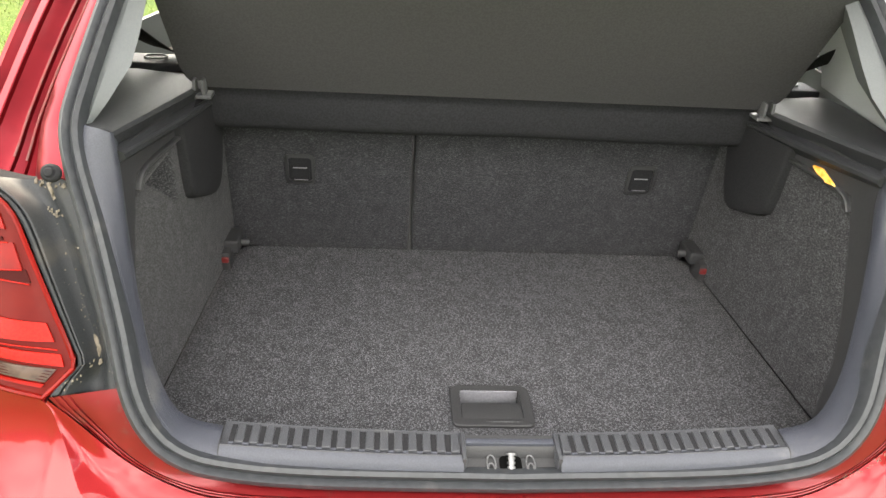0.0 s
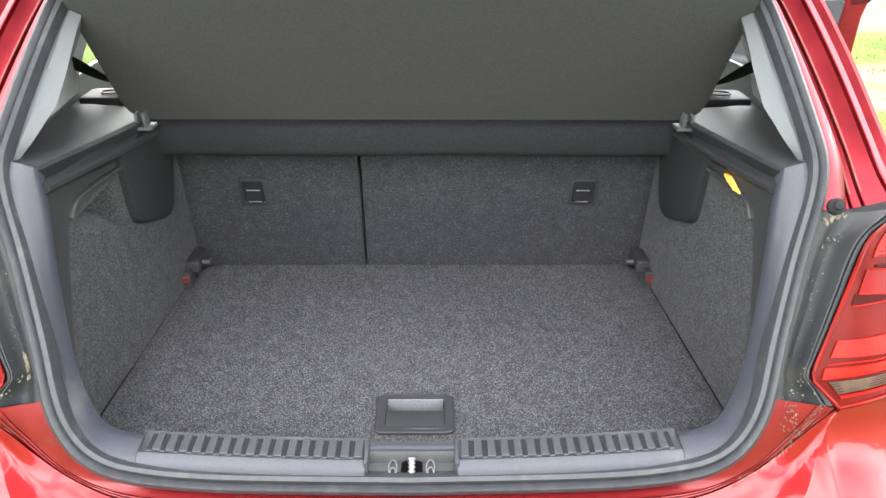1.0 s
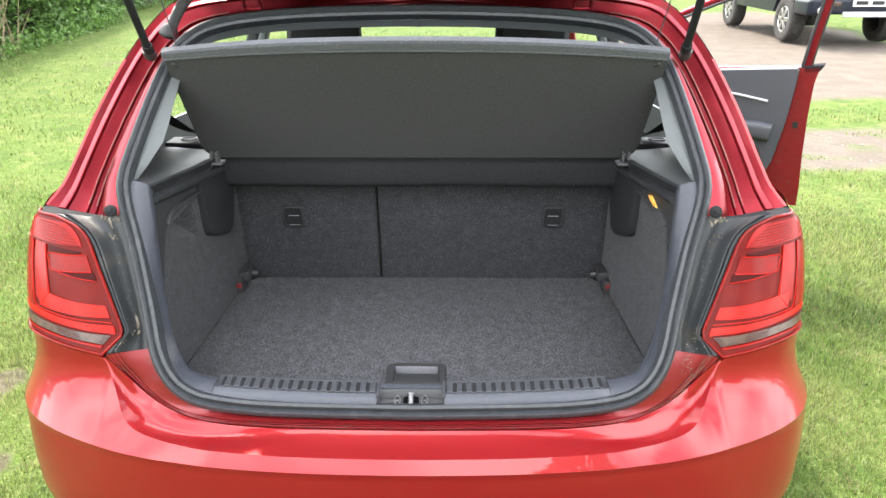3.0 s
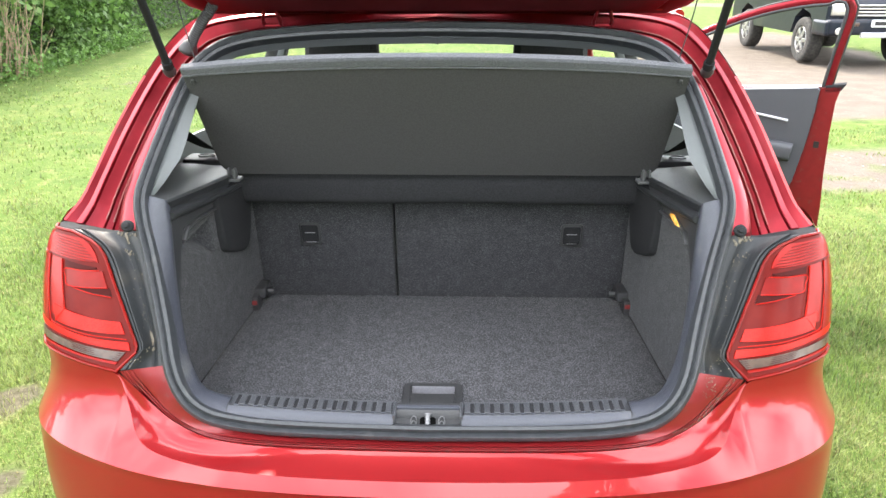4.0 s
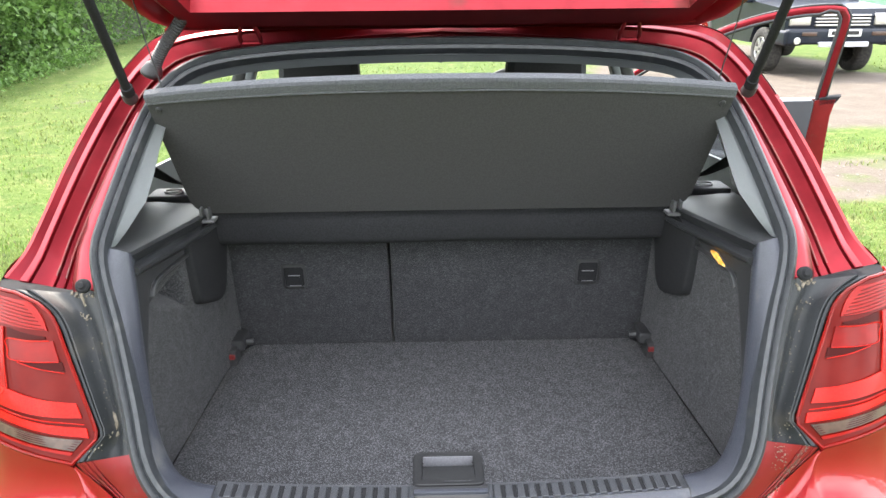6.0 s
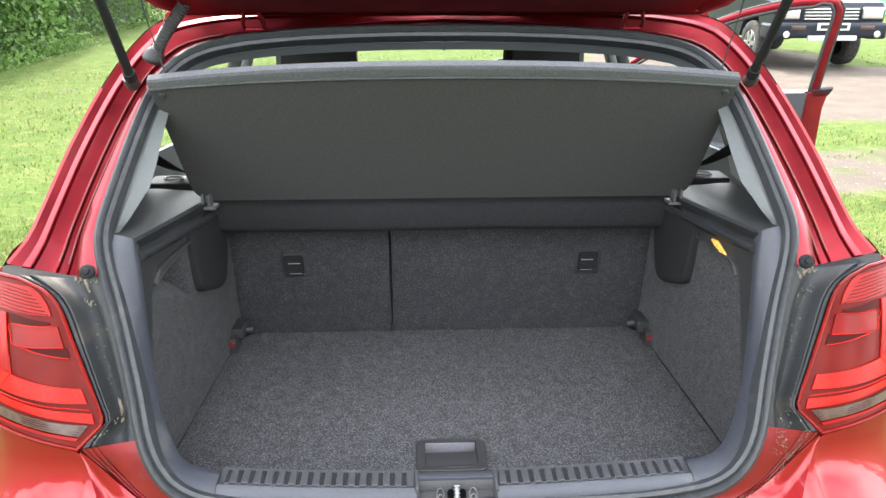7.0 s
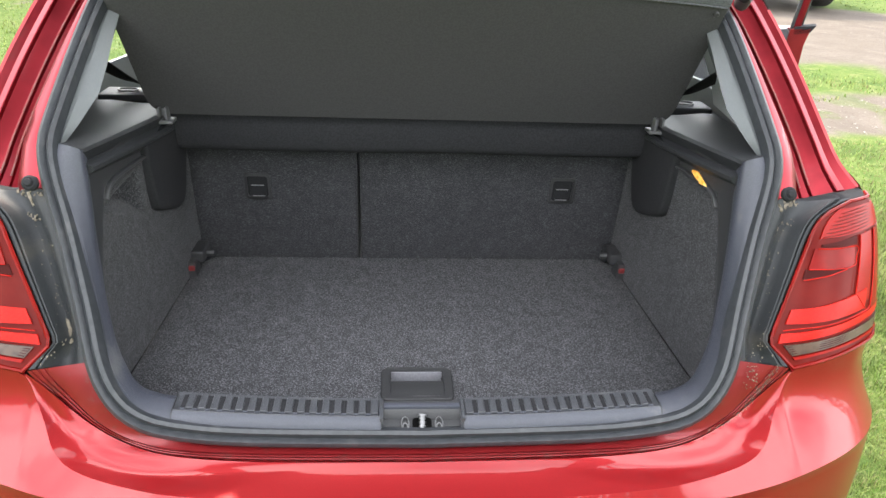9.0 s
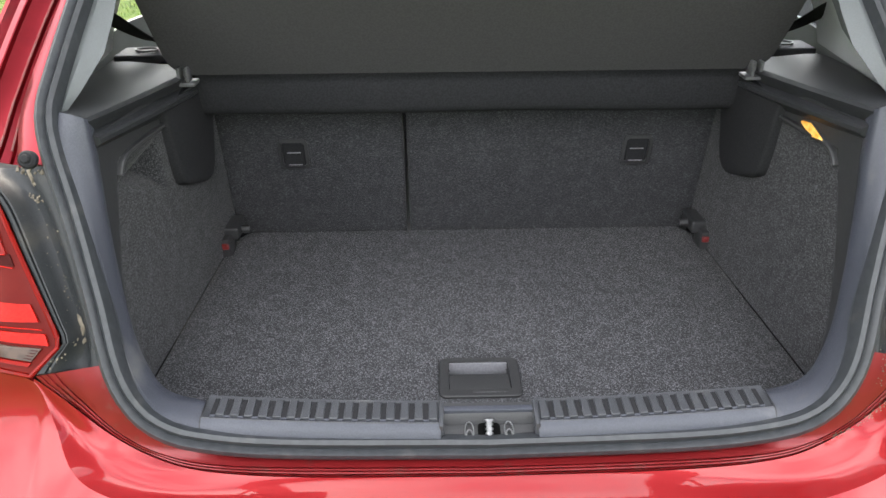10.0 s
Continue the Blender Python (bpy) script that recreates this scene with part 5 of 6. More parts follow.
for x in (-0.365, 0.352):
    make_front_seat(x)
wheel_ring = [Vector((0.36 + 0.185 * math.cos(a), 2.28 + 0.06 * math.sin(a), 0.98 + 0.175 * math.sin(a))) for a in np.linspace(0, 2 * math.pi, 36, endpoint=False)]
steering = part("steering_wheel", sweep(wheel_ring, circle(0.014, 8), (0, -1, 0.3), closed=True), DARK_PLASTIC, car, "black steering wheel")
part("hub", move(plate(circle(0.07, 18), 0.04, 0.01), pose(0.36, 2.30, 0.98, 70, 0, 0)), DARK_PLASTIC, steering)
for a in (0, 180, 270):
    part("spoke", bar_between((0.36, 2.29, 0.98), (0.36 + 0.18 * math.cos(radians(a)), 2.28 + 0.06 * math.sin(radians(a)), 0.98 + 0.17 * math.sin(radians(a))), 0.035, 0.015, (0, -1, 0)), SATIN, steering)

# ---- open front door ----
D_HINGE, D_ALONG = Vector((0.805, 2.745, 0)), Vector((0.893, -0.450, 0)).normalized()
D_OUT = Vector((D_ALONG.y, -D_ALONG.x, 0)) * -1


def door_point(a, z, d=0.0):
    """a along the door from its hinge, d towards the outer skin."""
    return D_HINGE + D_ALONG * a + Vector((0, 0, z)) + D_OUT * d


def door_sheet(outline, d0, d1):
    """An outline in (along, height), as a slab between two depths."""
    return loft([[door_point(a, z, d0) for a, z in outline], [door_point(a, z, d1) for a, z in outline]], closed_rows=True, caps=True)


DOOR_EDGE = [(1.066, 1.02), (1.052, 0.95), (1.050, 0.80), (1.056, 0.62), (1.068, 0.45), (1.070, 0.36)]
skin = [(0.0, 0.34)] + [(0.0, 0.95)] + [(1.02, 1.018)] + DOOR_EDGE
front_door = part("front_door", door_sheet(skin, 0.035, 0.075), PAINT, car, "open red front door")
shut = [(0.985, 1.012), (1.066, 1.022), (1.052, 0.95), (1.050, 0.80), (1.056, 0.62), (1.068, 0.45), (1.070, 0.36), (0.80, 0.35), (0.88, 0.45), (0.930, 0.57), (0.962, 0.76), (0.976, 0.90)]
part("shut_face", door_sheet(shut, 0.0, 0.034), DUSTY_PAINT, front_door, "red painted shut face of the door")
panel = [(0.06, 0.40), (0.06, 0.925), (0.10, 0.942), (0.970, 1.016), (0.981, 1.004), (0.974, 0.90), (0.960, 0.76), (0.928, 0.57), (0.88, 0.46), (0.80, 0.40)]
door_card = part("door_card", door_sheet(panel, -0.040, 0.033), DOOR_TRIM, front_door, "dark grey moulded door lining")
part("pull_strip", tube([door_point(a, z, -0.048) for a, z in ((0.42, 0.905), (0.60, 0.898), (0.74, 0.882), (0.87, 0.862))], 0.006, 8), SATIN, door_card, "satin silver strip")
part("armrest", sweep([door_point(a, z, -0.055) for a, z in ((0.35, 0.725), (0.6, 0.728), (0.85, 0.722), (0.905, 0.716))], rounded(0.06, 0.085, 0.026, 4), (0, 0, 1)), DOOR_TRIM, door_card)
part("door_pocket", sweep([door_point(a, z, -0.050) for a, z in ((0.2, 0.50), (0.5, 0.52), (0.7, 0.58), (0.85, 0.66))], rounded(0.03, 0.10, 0.012, 3), (0, 0, 1)), DARK_PLASTIC, door_card)
FRAME = [(0.02, 0.955, 0), (0.15, 1.06, 0), (0.32, 1.175, 0), (0.50, 1.265, 0), (0.68, 1.338, 0), (0.86, 1.382, 0), (0.99, 1.394, 0), (1.043, 1.386, 0), (1.052, 1.34, 0), (1.040, 1.25, 0), (1.024, 1.14, 0), (1.008, 1.01, 0)]
f_path = spline(FRAME, 48)
part("window_frame", sweep([door_point(q.x, q.y, 0.045) for q in f_path], rounded(0.034, 0.034, 0.008, 3), D_OUT), JAMB_PAINT, front_door, "red painted window frame")
part("frame_seal", sweep([door_point(q.x - 0.020 * (1 if q.x > 0.96 else 0.3), q.y - 0.020 * (1 if q.x < 0.99 else 0.3), 0.026) for q in f_path], rounded(0.014, 0.018, 0.005, 3), D_OUT), SEAL_BLACK, front_door, "black rubber frame seal")
part("frame_edge", sweep([door_point(q.x + 0.020 * (1 if q.x > 1.0 else 0.3), q.y + 0.020 * (1 if q.x < 1.02 else 0.2), 0.050) for q in f_path], rounded(0.010, 0.034, 0.004, 3), D_OUT), SEAL_BLACK, front_door, "black outer lip of the window frame")
part("corner_trim", door_sheet([(1.0, 1.022), (1.084, 1.036), (1.066, 1.006), (1.004, 0.992)], 0.0, 0.08), SOFT_BLACK, front_door, "black pointed corner trim")
part("door_lock", door_sheet([(0.992, 0.738), (1.016, 0.738), (1.016, 0.768), (0.992, 0.768)], -0.004, 0.002), BLACK, front_door, "black door lock")

# ---- parcel shelf ----
shelf = thing("parcel_shelf", "dark grey felt-edged parcel shelf tilted up in the boot", "parcel shelf", (0, 0.548, 1.066))
S_DIR, S_UP = Vector((0, -0.523, 0.852)), Vector((0, 0.852, 0.523))
S_PIVOT = Vector((0, 0.548, 1.066))


def shelf_half(s):
    return float(np.interp(s, [0.0, 0.010, 0.035, 0.30], [0.492, 0.504, 0.516, 0.527]))


def shelf_point(f, s, h):
    """f across from -1 to 1, s from the pivot to the rear edge, h above the underside; the edge bows out in the middle."""
    bow = 0.034 * (1 - abs(f) ** 2.2) * max(0.0, s / 0.315) ** 3
    sag = 0.004 * math.cos(f * 2.2) * max(0.0, s / 0.295)
    return S_PIVOT + S_DIR * (s + bow) + S_UP * (h - sag) + Vector((f * shelf_half(s), 0, 0))


def shelf_slab(s0, s1, h0, h1, n=12, soft=0.004):
    """A slab with softened rim between two lengths and two heights."""
    fs = list(np.linspace(-1, 1, 33))
    rows = []
    ring = [(s0 + soft, h0), (s1 - soft, h0), (s1, h0 + soft), (s1, h1 - soft), (s1 - soft, h1), (s0 + soft, h1), (s0, h1 - soft), (s0, h0 + soft)]
    mid = [(s0 + (s1 - s0) * k / n, h0) for k in range(1, n)]
    ring = [ring[0]] + mid + ring[1:]
    for f in fs:
        rows.append([shelf_point(f, s, h) for s, h in ring])
    return loft(rows, closed_rows=True, caps=True)


part("shelf_board", shelf_slab(0.001, 0.297, 0.0, 0.016, 12, 0.003), SHELF_UNDER, shelf, "dark pressed board underside")
part("felt_edge", shelf_slab(0.2965, 0.316, -0.002, 0.019, 3, 0.0035), SHELF_FELT, shelf, "soft light grey felt edge")
part("felt_top", shelf_slab(0.006, 0.296, 0.0165, 0.022), SHELF_FELT, shelf, "grey felt top")
part("stitched_hem", tube([shelf_point(f, 0.2975, -0.0022) for f in np.linspace(-0.998, 0.998, 60)], 0.0016, 6, up=(0, 1, 0)), SHELF_FELT, shelf, "pale stitched hem")
FLAP = [(0.588, 1.064), (0.577, 1.058), (0.571, 1.048), (0.570, 1.034), (0.572, 1.016), (0.575, 1.000), (0.579, 0.990), (0.586, 0.985), (0.610, 0.984), (0.612, 0.988), (0.592, 0.992), (0.586, 1.005), (0.590, 1.058)]
part("front_flap", loft([[Vector((f * 0.492, y + 0.0015 * math.sin(f * 7), z + 0.001 * math.sin(f * 5 + 1))) for y, z in FLAP] for f in np.linspace(-1, 1, 41)], closed_rows=True, caps=True), FLAP_FELT, shelf, "dark felt front flap hanging below the pivots")
for s in SIDES:
    part("pivot_bracket", sided(lambda: join(box(0.480, 0.485, 0.520, 0.545, 1.060, 1.088, 0.002), box(0.494, 0.499, 0.520, 0.545, 1.060, 1.088, 0.002), box(0.480, 0.499, 0.538, 0.546, 1.060, 1.084, 0.002), box(0.470, 0.512, 0.518, 0.552, 1.056, 1.063, 0.003)), s), CLIP_PLASTIC, shelf, "grey forked pivot bracket")
    part("corner_clip", sided(lambda: move(plate(circle(0.006, 12), 0.004), Matrix.Translation(shelf_point(0.965, 0.283, -0.001)) @ Matrix.Rotation(radians(122), 4, "X")), s), DARK_PLASTIC, shelf, "round black cord clip")
    part("cord", sided(lambda: tube(spline([tuple(shelf_point(0.955, 0.285, 0.03)), (0.517, 0.435, 1.38), (0.528, 0.435, 1.43), (0.538, 0.43, 1.50)], 12), 0.0014, 5), s), BLACK, shelf, "thin black lifting cord")

# ---- boot floor ----
floor_board = thing("boot_floor_board", "dark flecked grey carpeted boot floor board", "boot floor", (0, 0.40, 0.667))


def make_floor():
    ys = [0.075, 0.10, 0.13, 0.172, 0.21, 0.254, 0.29, 0.34, 0.42, 0.50, 0.58, 0.66, 0.70, 0.722, 0.732]
    edge = [wall_point(u, 0.0) for u in np.linspace(0, 1, 60)]
    rows = []
    for y in ys:
        xe = float(np.interp(y, [q.y for q in edge], [q.x for q in edge])) - 0.0004
        if y > 0.70:
            xe -= (y - 0.70) * 0.8
        row = [-xe, -xe + 0.004, -xe * 0.85, -xe * 0.6, -0.20, -0.054, 0.054, 0.20, xe * 0.6, xe * 0.85, xe - 0.004, xe]
        rows.append([Vector((x, y, 0.667 - (0.003 if abs(x) == xe else 0))) for x in row])
    bm = loft(rows)
    gone = [f for f in bm.faces if abs(f.calc_center_median().x) < 0.05 and 0.172 < f.calc_center_median().y < 0.254]
    bmesh.ops.delete(bm, geom=gone, context="FACES")
    bmesh.ops.recalc_face_normals(bm, faces=bm.faces[:])
    if bm.faces[:][0].normal.z < 0:
        bmesh.ops.reverse_faces(bm, faces=bm.faces[:])
    bmesh.ops.solidify(bm, geom=bm.faces[:], thickness=0.018)
    return bm


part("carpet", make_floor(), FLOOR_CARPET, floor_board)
H_AT = Vector((0, 0.212, 0.667))
o_ring, i_ring = rounded(0.130, 0.098, 0.013, 5), rounded(0.098, 0.070, 0.005, 5)
bezel = loft([[Vector((x, y, 0.0)) for x, y in o_ring], [Vector((x, y, 0.0035)) for x, y in o_ring], [Vector((x * 0.975, y * 0.97, 0.005)) for x, y in o_ring],
              [Vector((x, y + 0.003, 0.004)) for x, y in i_ring], [Vector((x, y + 0.003, -0.010)) for x, y in i_ring], [Vector((x * 0.97, y * 0.95 + 0.003, -0.012)) for x, y in i_ring]], closed_rows=True)
handle = part("handle_recess", move(bezel, Matrix.Translation(H_AT)), DARK_PLASTIC, floor_board, "black recessed lifting handle")
part("handle_bottom", box(-0.050, 0.050, 0.170, 0.252, 0.630, 0.640, 0.002), SOFT_BLACK, handle)
# Back wall coloured pale: skylight on dark plastic, put into the colour.
part("pocket_back", box(-0.0475, 0.0475, 0.2475, 0.2505, 0.636, 0.669, 0.001), LIT_POCKET, handle, "back of the handle pocket, paled as if lit from the sky")
part("grip_bar", box(-0.0485, 0.0485, 0.1765, 0.2190, 0.655, 0.6705, 0.003), DARK_PLASTIC, handle)
part("grip_line", box(-0.012, 0.044, 0.1720, 0.1732, 0.6705, 0.6718, 0.0004, 1), WORN, handle, "thin worn line")


# ---- dried mud on the panels ----
def flake(p, normal, wide, tall, rng):
    """A thin crust of dried mud with a ragged outline, lying on a surface."""
    n = rng.randint(7, 11)
    rim = []
    for k in range(n):
        a, r = 2 * math.pi * k / n, rng.uniform(0.45, 1.0)
        rim.append((wide * r * math.cos(a), tall * r * math.sin(a)))
    turn = Vector(normal).to_track_quat("Z", "Y").to_matrix().to_4x4() @ Matrix.Rotation(rng.uniform(-0.5, 0.5), 4, "Z")
    low = [Vector((x, y, -0.0004)) for x, y in rim]
    top = [Vector((x * 0.8, y * 0.8, 0.0004 + 0.0005 * rng.random())) for x, y in rim]
    return move(loft([low, top], closed_rows=True, caps=True), Matrix.Translation(p) @ turn)


SLOPE = Vector((0, -0.80, 0.60))


def make_mud(side, seed):
    """Crusts and crumbs of mud: by the rubber stop, down the groove and at the panel's foot."""
    rng = random.Random(seed)
    spots = []
    for f0, t0, df, dt, count, r0, r1 in ((0.20, 0.975, 0.10, 0.020, 16, 0.0012, 0.0045), (0.36, 0.80, 0.07, 0.018, 12, 0.0008, 0.0032), (0.30, 0.62, 0.10, 0.05, 6, 0.0007, 0.0018),
                                          (0.45, 0.42, 0.05, 0.07, 14, 0.0005, 0.0013), (0.70, 0.10, 0.10, 0.05, 14, 0.0006, 0.0022), (0.45, 0.30, 0.30, 0.25, 22, 0.0004, 0.0009)):
        for _ in range(count):
            spots.append((rng.gauss(f0, df), rng.gauss(t0, dt), rng.uniform(r0, r1), rng.uniform(0.8, 1.7)))
    if side < 0:
        spots += [(0.42, 0.235, 0.0056, 2.2), (0.44, 0.185, 0.0046, 2.4), (0.46, 0.14, 0.0036, 1.6), (0.20, 0.95, 0.0055, 2.4), (0.22, 0.905, 0.0050, 1.6)]
    else:
        spots += [(0.16, 0.955, 0.0060, 1.2), (0.26, 0.965, 0.0055, 0.8), (0.12, 0.925, 0.0045, 1.5)]
    bms = []
    for f, t, r, tall in spots:
        f, t = min(0.95, max(0.04, f)), min(0.998, max(0, t))
        k = t * 29
        i = min(28, int(k))
        p = seal_low[i].lerp(seal_low[i + 1], k - i).lerp(lamp_edge[i].lerp(lamp_edge[i + 1], k - i), f)
        h = float(np.interp(f, [x for x, _ in SURROUND_STEPS], [y for _, y in SURROUND_STEPS]))
        bms.append(flake(p + SLOPE * (h + 0.0006), SLOPE, r, r * tall, rng))
    return join(*bms)


def make_pillar_dirt(seed):
    """Dull crumbs washed into the rain channel below the tailgate hinge."""
    rng = random.Random(seed)
    bms = []
    for _ in range(150):
        k = min(30, max(17, int(rng.gauss(24, 3))))
        p = inner_rail[k].lerp(outer_rail[k], min(0.62, max(0.20, rng.gauss(0.38, 0.10))))
        q = inner_rail[k + 1].lerp(outer_rail[k + 1], 0.4) - inner_rail[k].lerp(outer_rail[k], 0.4)
        d = min(1.0, 0.35 + (N_P - k) / 24)
        bms.append(flake(p + q * rng.random() + SLOPE * (-0.046 * d), SLOPE, rng.uniform(0.0006, 0.003), rng.uniform(0.0008, 0.004), rng))
    return join(*bms)


def make_grit(seed):
    """Dust and grit lying in the groove of the painted panel under the lamp."""
    rng = random.Random(seed)
    line = spline(TOP[3:], 40)
    bms = []
    for _ in range(150):
        k = rng.random() ** 0.8 * 34 + 4
        i = int(k)
        p = line[i].lerp(line[min(39, i + 1)], k - i) + Vector((-0.010 - abs(rng.gauss(0, 0.004)), 0.004, 0.011 + rng.gauss(0, 0.002)))
        bms.append((p, rng.uniform(0.0003, 0.0011)))
    for _ in range(60):
        bms.append((Vector((0.526 + rng.gauss(0, 0.008), 0.046, 0.806 + rng.gauss(0, 0.014))), rng.uniform(0.0003, 0.0014)))
    out = []
    for p, r in bms:
        b = bmesh.new()
        bmesh.ops.create_icosphere(b, subdivisions=1, radius=r)
        for v in b.verts:
            v.co *= 0.6 + 0.8 * rng.random()
        move(b, Matrix.Translation(Vector((p.x, rear_y(p.z) - 0.003, p.z))))
        out.append(b)
    return join(*out)


tagged(part("grit", make_grit(41), MUD, car, "grey grit on the painted panel"), kind="stuff")
tagged(part("channel_dirt", make_pillar_dirt(17), CHANNEL_DIRT, car, "dull brown dirt in the rain channel"), kind="stuff")
for s, surround in zip(SIDES, surrounds):
    tagged(part("mud_specks", sided(lambda: make_mud(s, 5 if s > 0 else 8), s), MUD, surround, "dried brown mud specks"), kind="stuff")


# ---- grass ----
def blades(name, n, area, seed, height, width, material, label, category="grass"):
    rng = np.random.default_rng(seed)
    x0, x1, y0, y1 = area
    x, y = rng.uniform(x0, x1, n * 6), rng.uniform(y0, y1, n * 6)
    d = np.hypot(x, y + 1.1)
    keep = (rng.random(n * 6) < np.minimum(1, (2.2 / d) ** 1.7)) & ~((np.abs(x) < 0.83) & (y > -0.05) & (y < 3.9))
    lumps = np.sin(x * 2.1 + 1.3 * np.sin(y * 1.7)) * np.sin(y * 2.4 + np.sin(x * 1.9))
    keep &= rng.random(n * 6) < 0.85 + 0.2 * lumps
    rim = np.minimum(np.minimum(x - x0, x1 - x), np.minimum(y - y0, y1 - y)) + 0.35 * lumps
    keep &= rng.random(n * 6) < np.clip(rim / (0.16 * (x1 - x0)), 0, 1) ** 1.3
    keep &= ~((y + 1.3 * (lumps * 0.25) > 6.3) & (x > 1.5 + y * 0.085) & (x < 7.7 + 1.2 * np.maximum(12 - y, 0) + 0.4 * lumps))
    tuft = np.sin(x * 5.3 + 2.0 * np.sin(y * 4.1)) * np.sin(y * 6.1 + np.sin(x * 3.7)) > 0.62
    keep &= ~((y > 4.12 + 0.12 * lumps) & (y < 5.45 + 0.25 * lumps) & (x > 2.7) & ~tuft)
    keep &= ~((y > 4.12) & (x > 4.9 + 0.5 * lumps) & (x < 7.7 + 1.2 * np.maximum(12 - y, 0)) & ~tuft)
    for cx, cy, rad in ((-1.66, 1.22, 0.10), (-1.40, 0.72, 0.09), (-1.50, 0.38, 0.07)):
        keep &= (np.hypot(x - cx, y - cy) > rad) | (rng.random(n * 6) < 0.15)
    x, y, lumps = x[keep][:n], y[keep][:n], lumps[keep][:n]
    m = len(x)
    ang, lean = rng.uniform(0, 2 * np.pi, m), rng.uniform(0.2, 1.0, m)
    h = height * rng.uniform(0.4, 1.3, m) * (1 + 0.45 * lumps)
    dist = np.hypot(x, y + 1.1)
    w = width * np.maximum(1, dist / 2.8) * rng.uniform(0.7, 1.3, m)
    dx, dy = np.cos(ang), np.sin(ang)
    px, py = -dy, dx
    verts = np.zeros((m, 5, 3))
    for k, (f, side, up) in enumerate(((0, -1, 0), (0, 1, 0), (0.35, 0.75, 0.6), (0.35, -0.75, 0.6), (1.0, 0, 0.95))):
        verts[:, k, 0] = x + dx * lean * h * f + px * w * side
        verts[:, k, 1] = y + dy * lean * h * f + py * w * side
        verts[:, k, 2] = h * up - 0.006
    idx = np.arange(m)[:, None] * 5
    quads = (idx + np.array([0, 1, 2, 3])).tolist()
    tips = (idx + np.array([3, 2, 4])).tolist()
    me = bpy.data.meshes.new(name)
    me.from_pydata(verts.reshape(-1, 3).tolist(), [], quads + tips)
    me.materials.append(material)
    tagged(new(name, me), label, category, kind="stuff")


blades("grass", 250000, (-11, 10, -5, 15), 3, 0.030, 0.0017, GRASS, "bright green mown grass with bare patches")
blades("grass", 260000, (-3.6, 3.4, -2.2, 4.2), 6, 0.034, 0.0013, GRASS, "dense bright green mown grass round the car")


blades("dry_grass", 46000, (-3.6, 5.5, -2.2, 6.0), 9, 0.030, 0.0015, STRAW, "thin straw-coloured dead blades among the grass")


def make_pebbles():
    """Small stones on the bare earth beside the track."""
    rng = np.random.default_rng(52)
    bm = bmesh.new()
    for _ in range(420):
        x, y, r = rng.uniform(2.9, 7.5), rng.uniform(4.2, 5.25), 0.005 + 0.011 * rng.random() ** 3
        corners = [bm.verts.new((x + r * ax * rng.uniform(0.6, 1.3), y + r * ay * rng.uniform(0.6, 1.3), 0.002 + r * az * 0.6)) for ax, ay, az in ((1, 0, 0), (0, 1, 0), (-1, 0, 0), (0, -1, 0), (0.1, 0.1, 1))]
        for i in range(4):
            bm.faces.new((corners[i], corners[(i + 1) % 4], corners[4]))
    return bm


tagged(new("pebbles", finish(make_pebbles(), PEBBLE, "pebbles", 20)), "small pale stones on the bare earth", "pebbles", kind="stuff")


# ---- hedge and far trees ----
def leaf_mesh(name, centres, size, rng, material, droop=0.3):
    """Many single pointed leaves, each folded along its rib."""
    m = len(centres)
    n = rng.normal(size=(m, 3))
    n[:, 2] = np.abs(n[:, 2]) + 0.3
    n /= np.linalg.norm(n, axis=1)[:, None]
    a = np.cross(n, rng.normal(size=(m, 3)))
    a /= np.linalg.norm(a, axis=1)[:, None]
    a[:, 2] -= droop
    b = np.cross(n, a)
    s = size * rng.uniform(0.6, 1.4, m)[:, None]
    v = np.zeros((m, 6, 3))
    v[:, 0] = centres
    v[:, 1] = centres + a * s * 0.45 + b * s * 0.36 + n * s * 0.08
    v[:, 2] = centres + a * s * 1.1
    v[:, 3] = centres + a * s * 0.45 - b * s * 0.36 + n * s * 0.08
    v[:, 4] = centres + a * s * 0.5
    v[:, 5] = centres - a * s * 0.15
    i = np.arange(m)[:, None] * 6
    faces = (i + np.array([0, 1, 4])).tolist() + (i + np.array([1, 2, 4])).tolist() + (i + np.array([4, 2, 3])).tolist() + (i + np.array([0, 4, 3])).tolist()
    me = bpy.data.meshes.new(name)
    me.from_pydata(v.reshape(-1, 3).tolist(), [], faces)
    me.materials.append(material)
    return me


def hedge_face(y):
    return -7.0 - 0.11 * (y - 10.5) + 0.35 * noise.noise((y * 0.6, 3.1, 0))


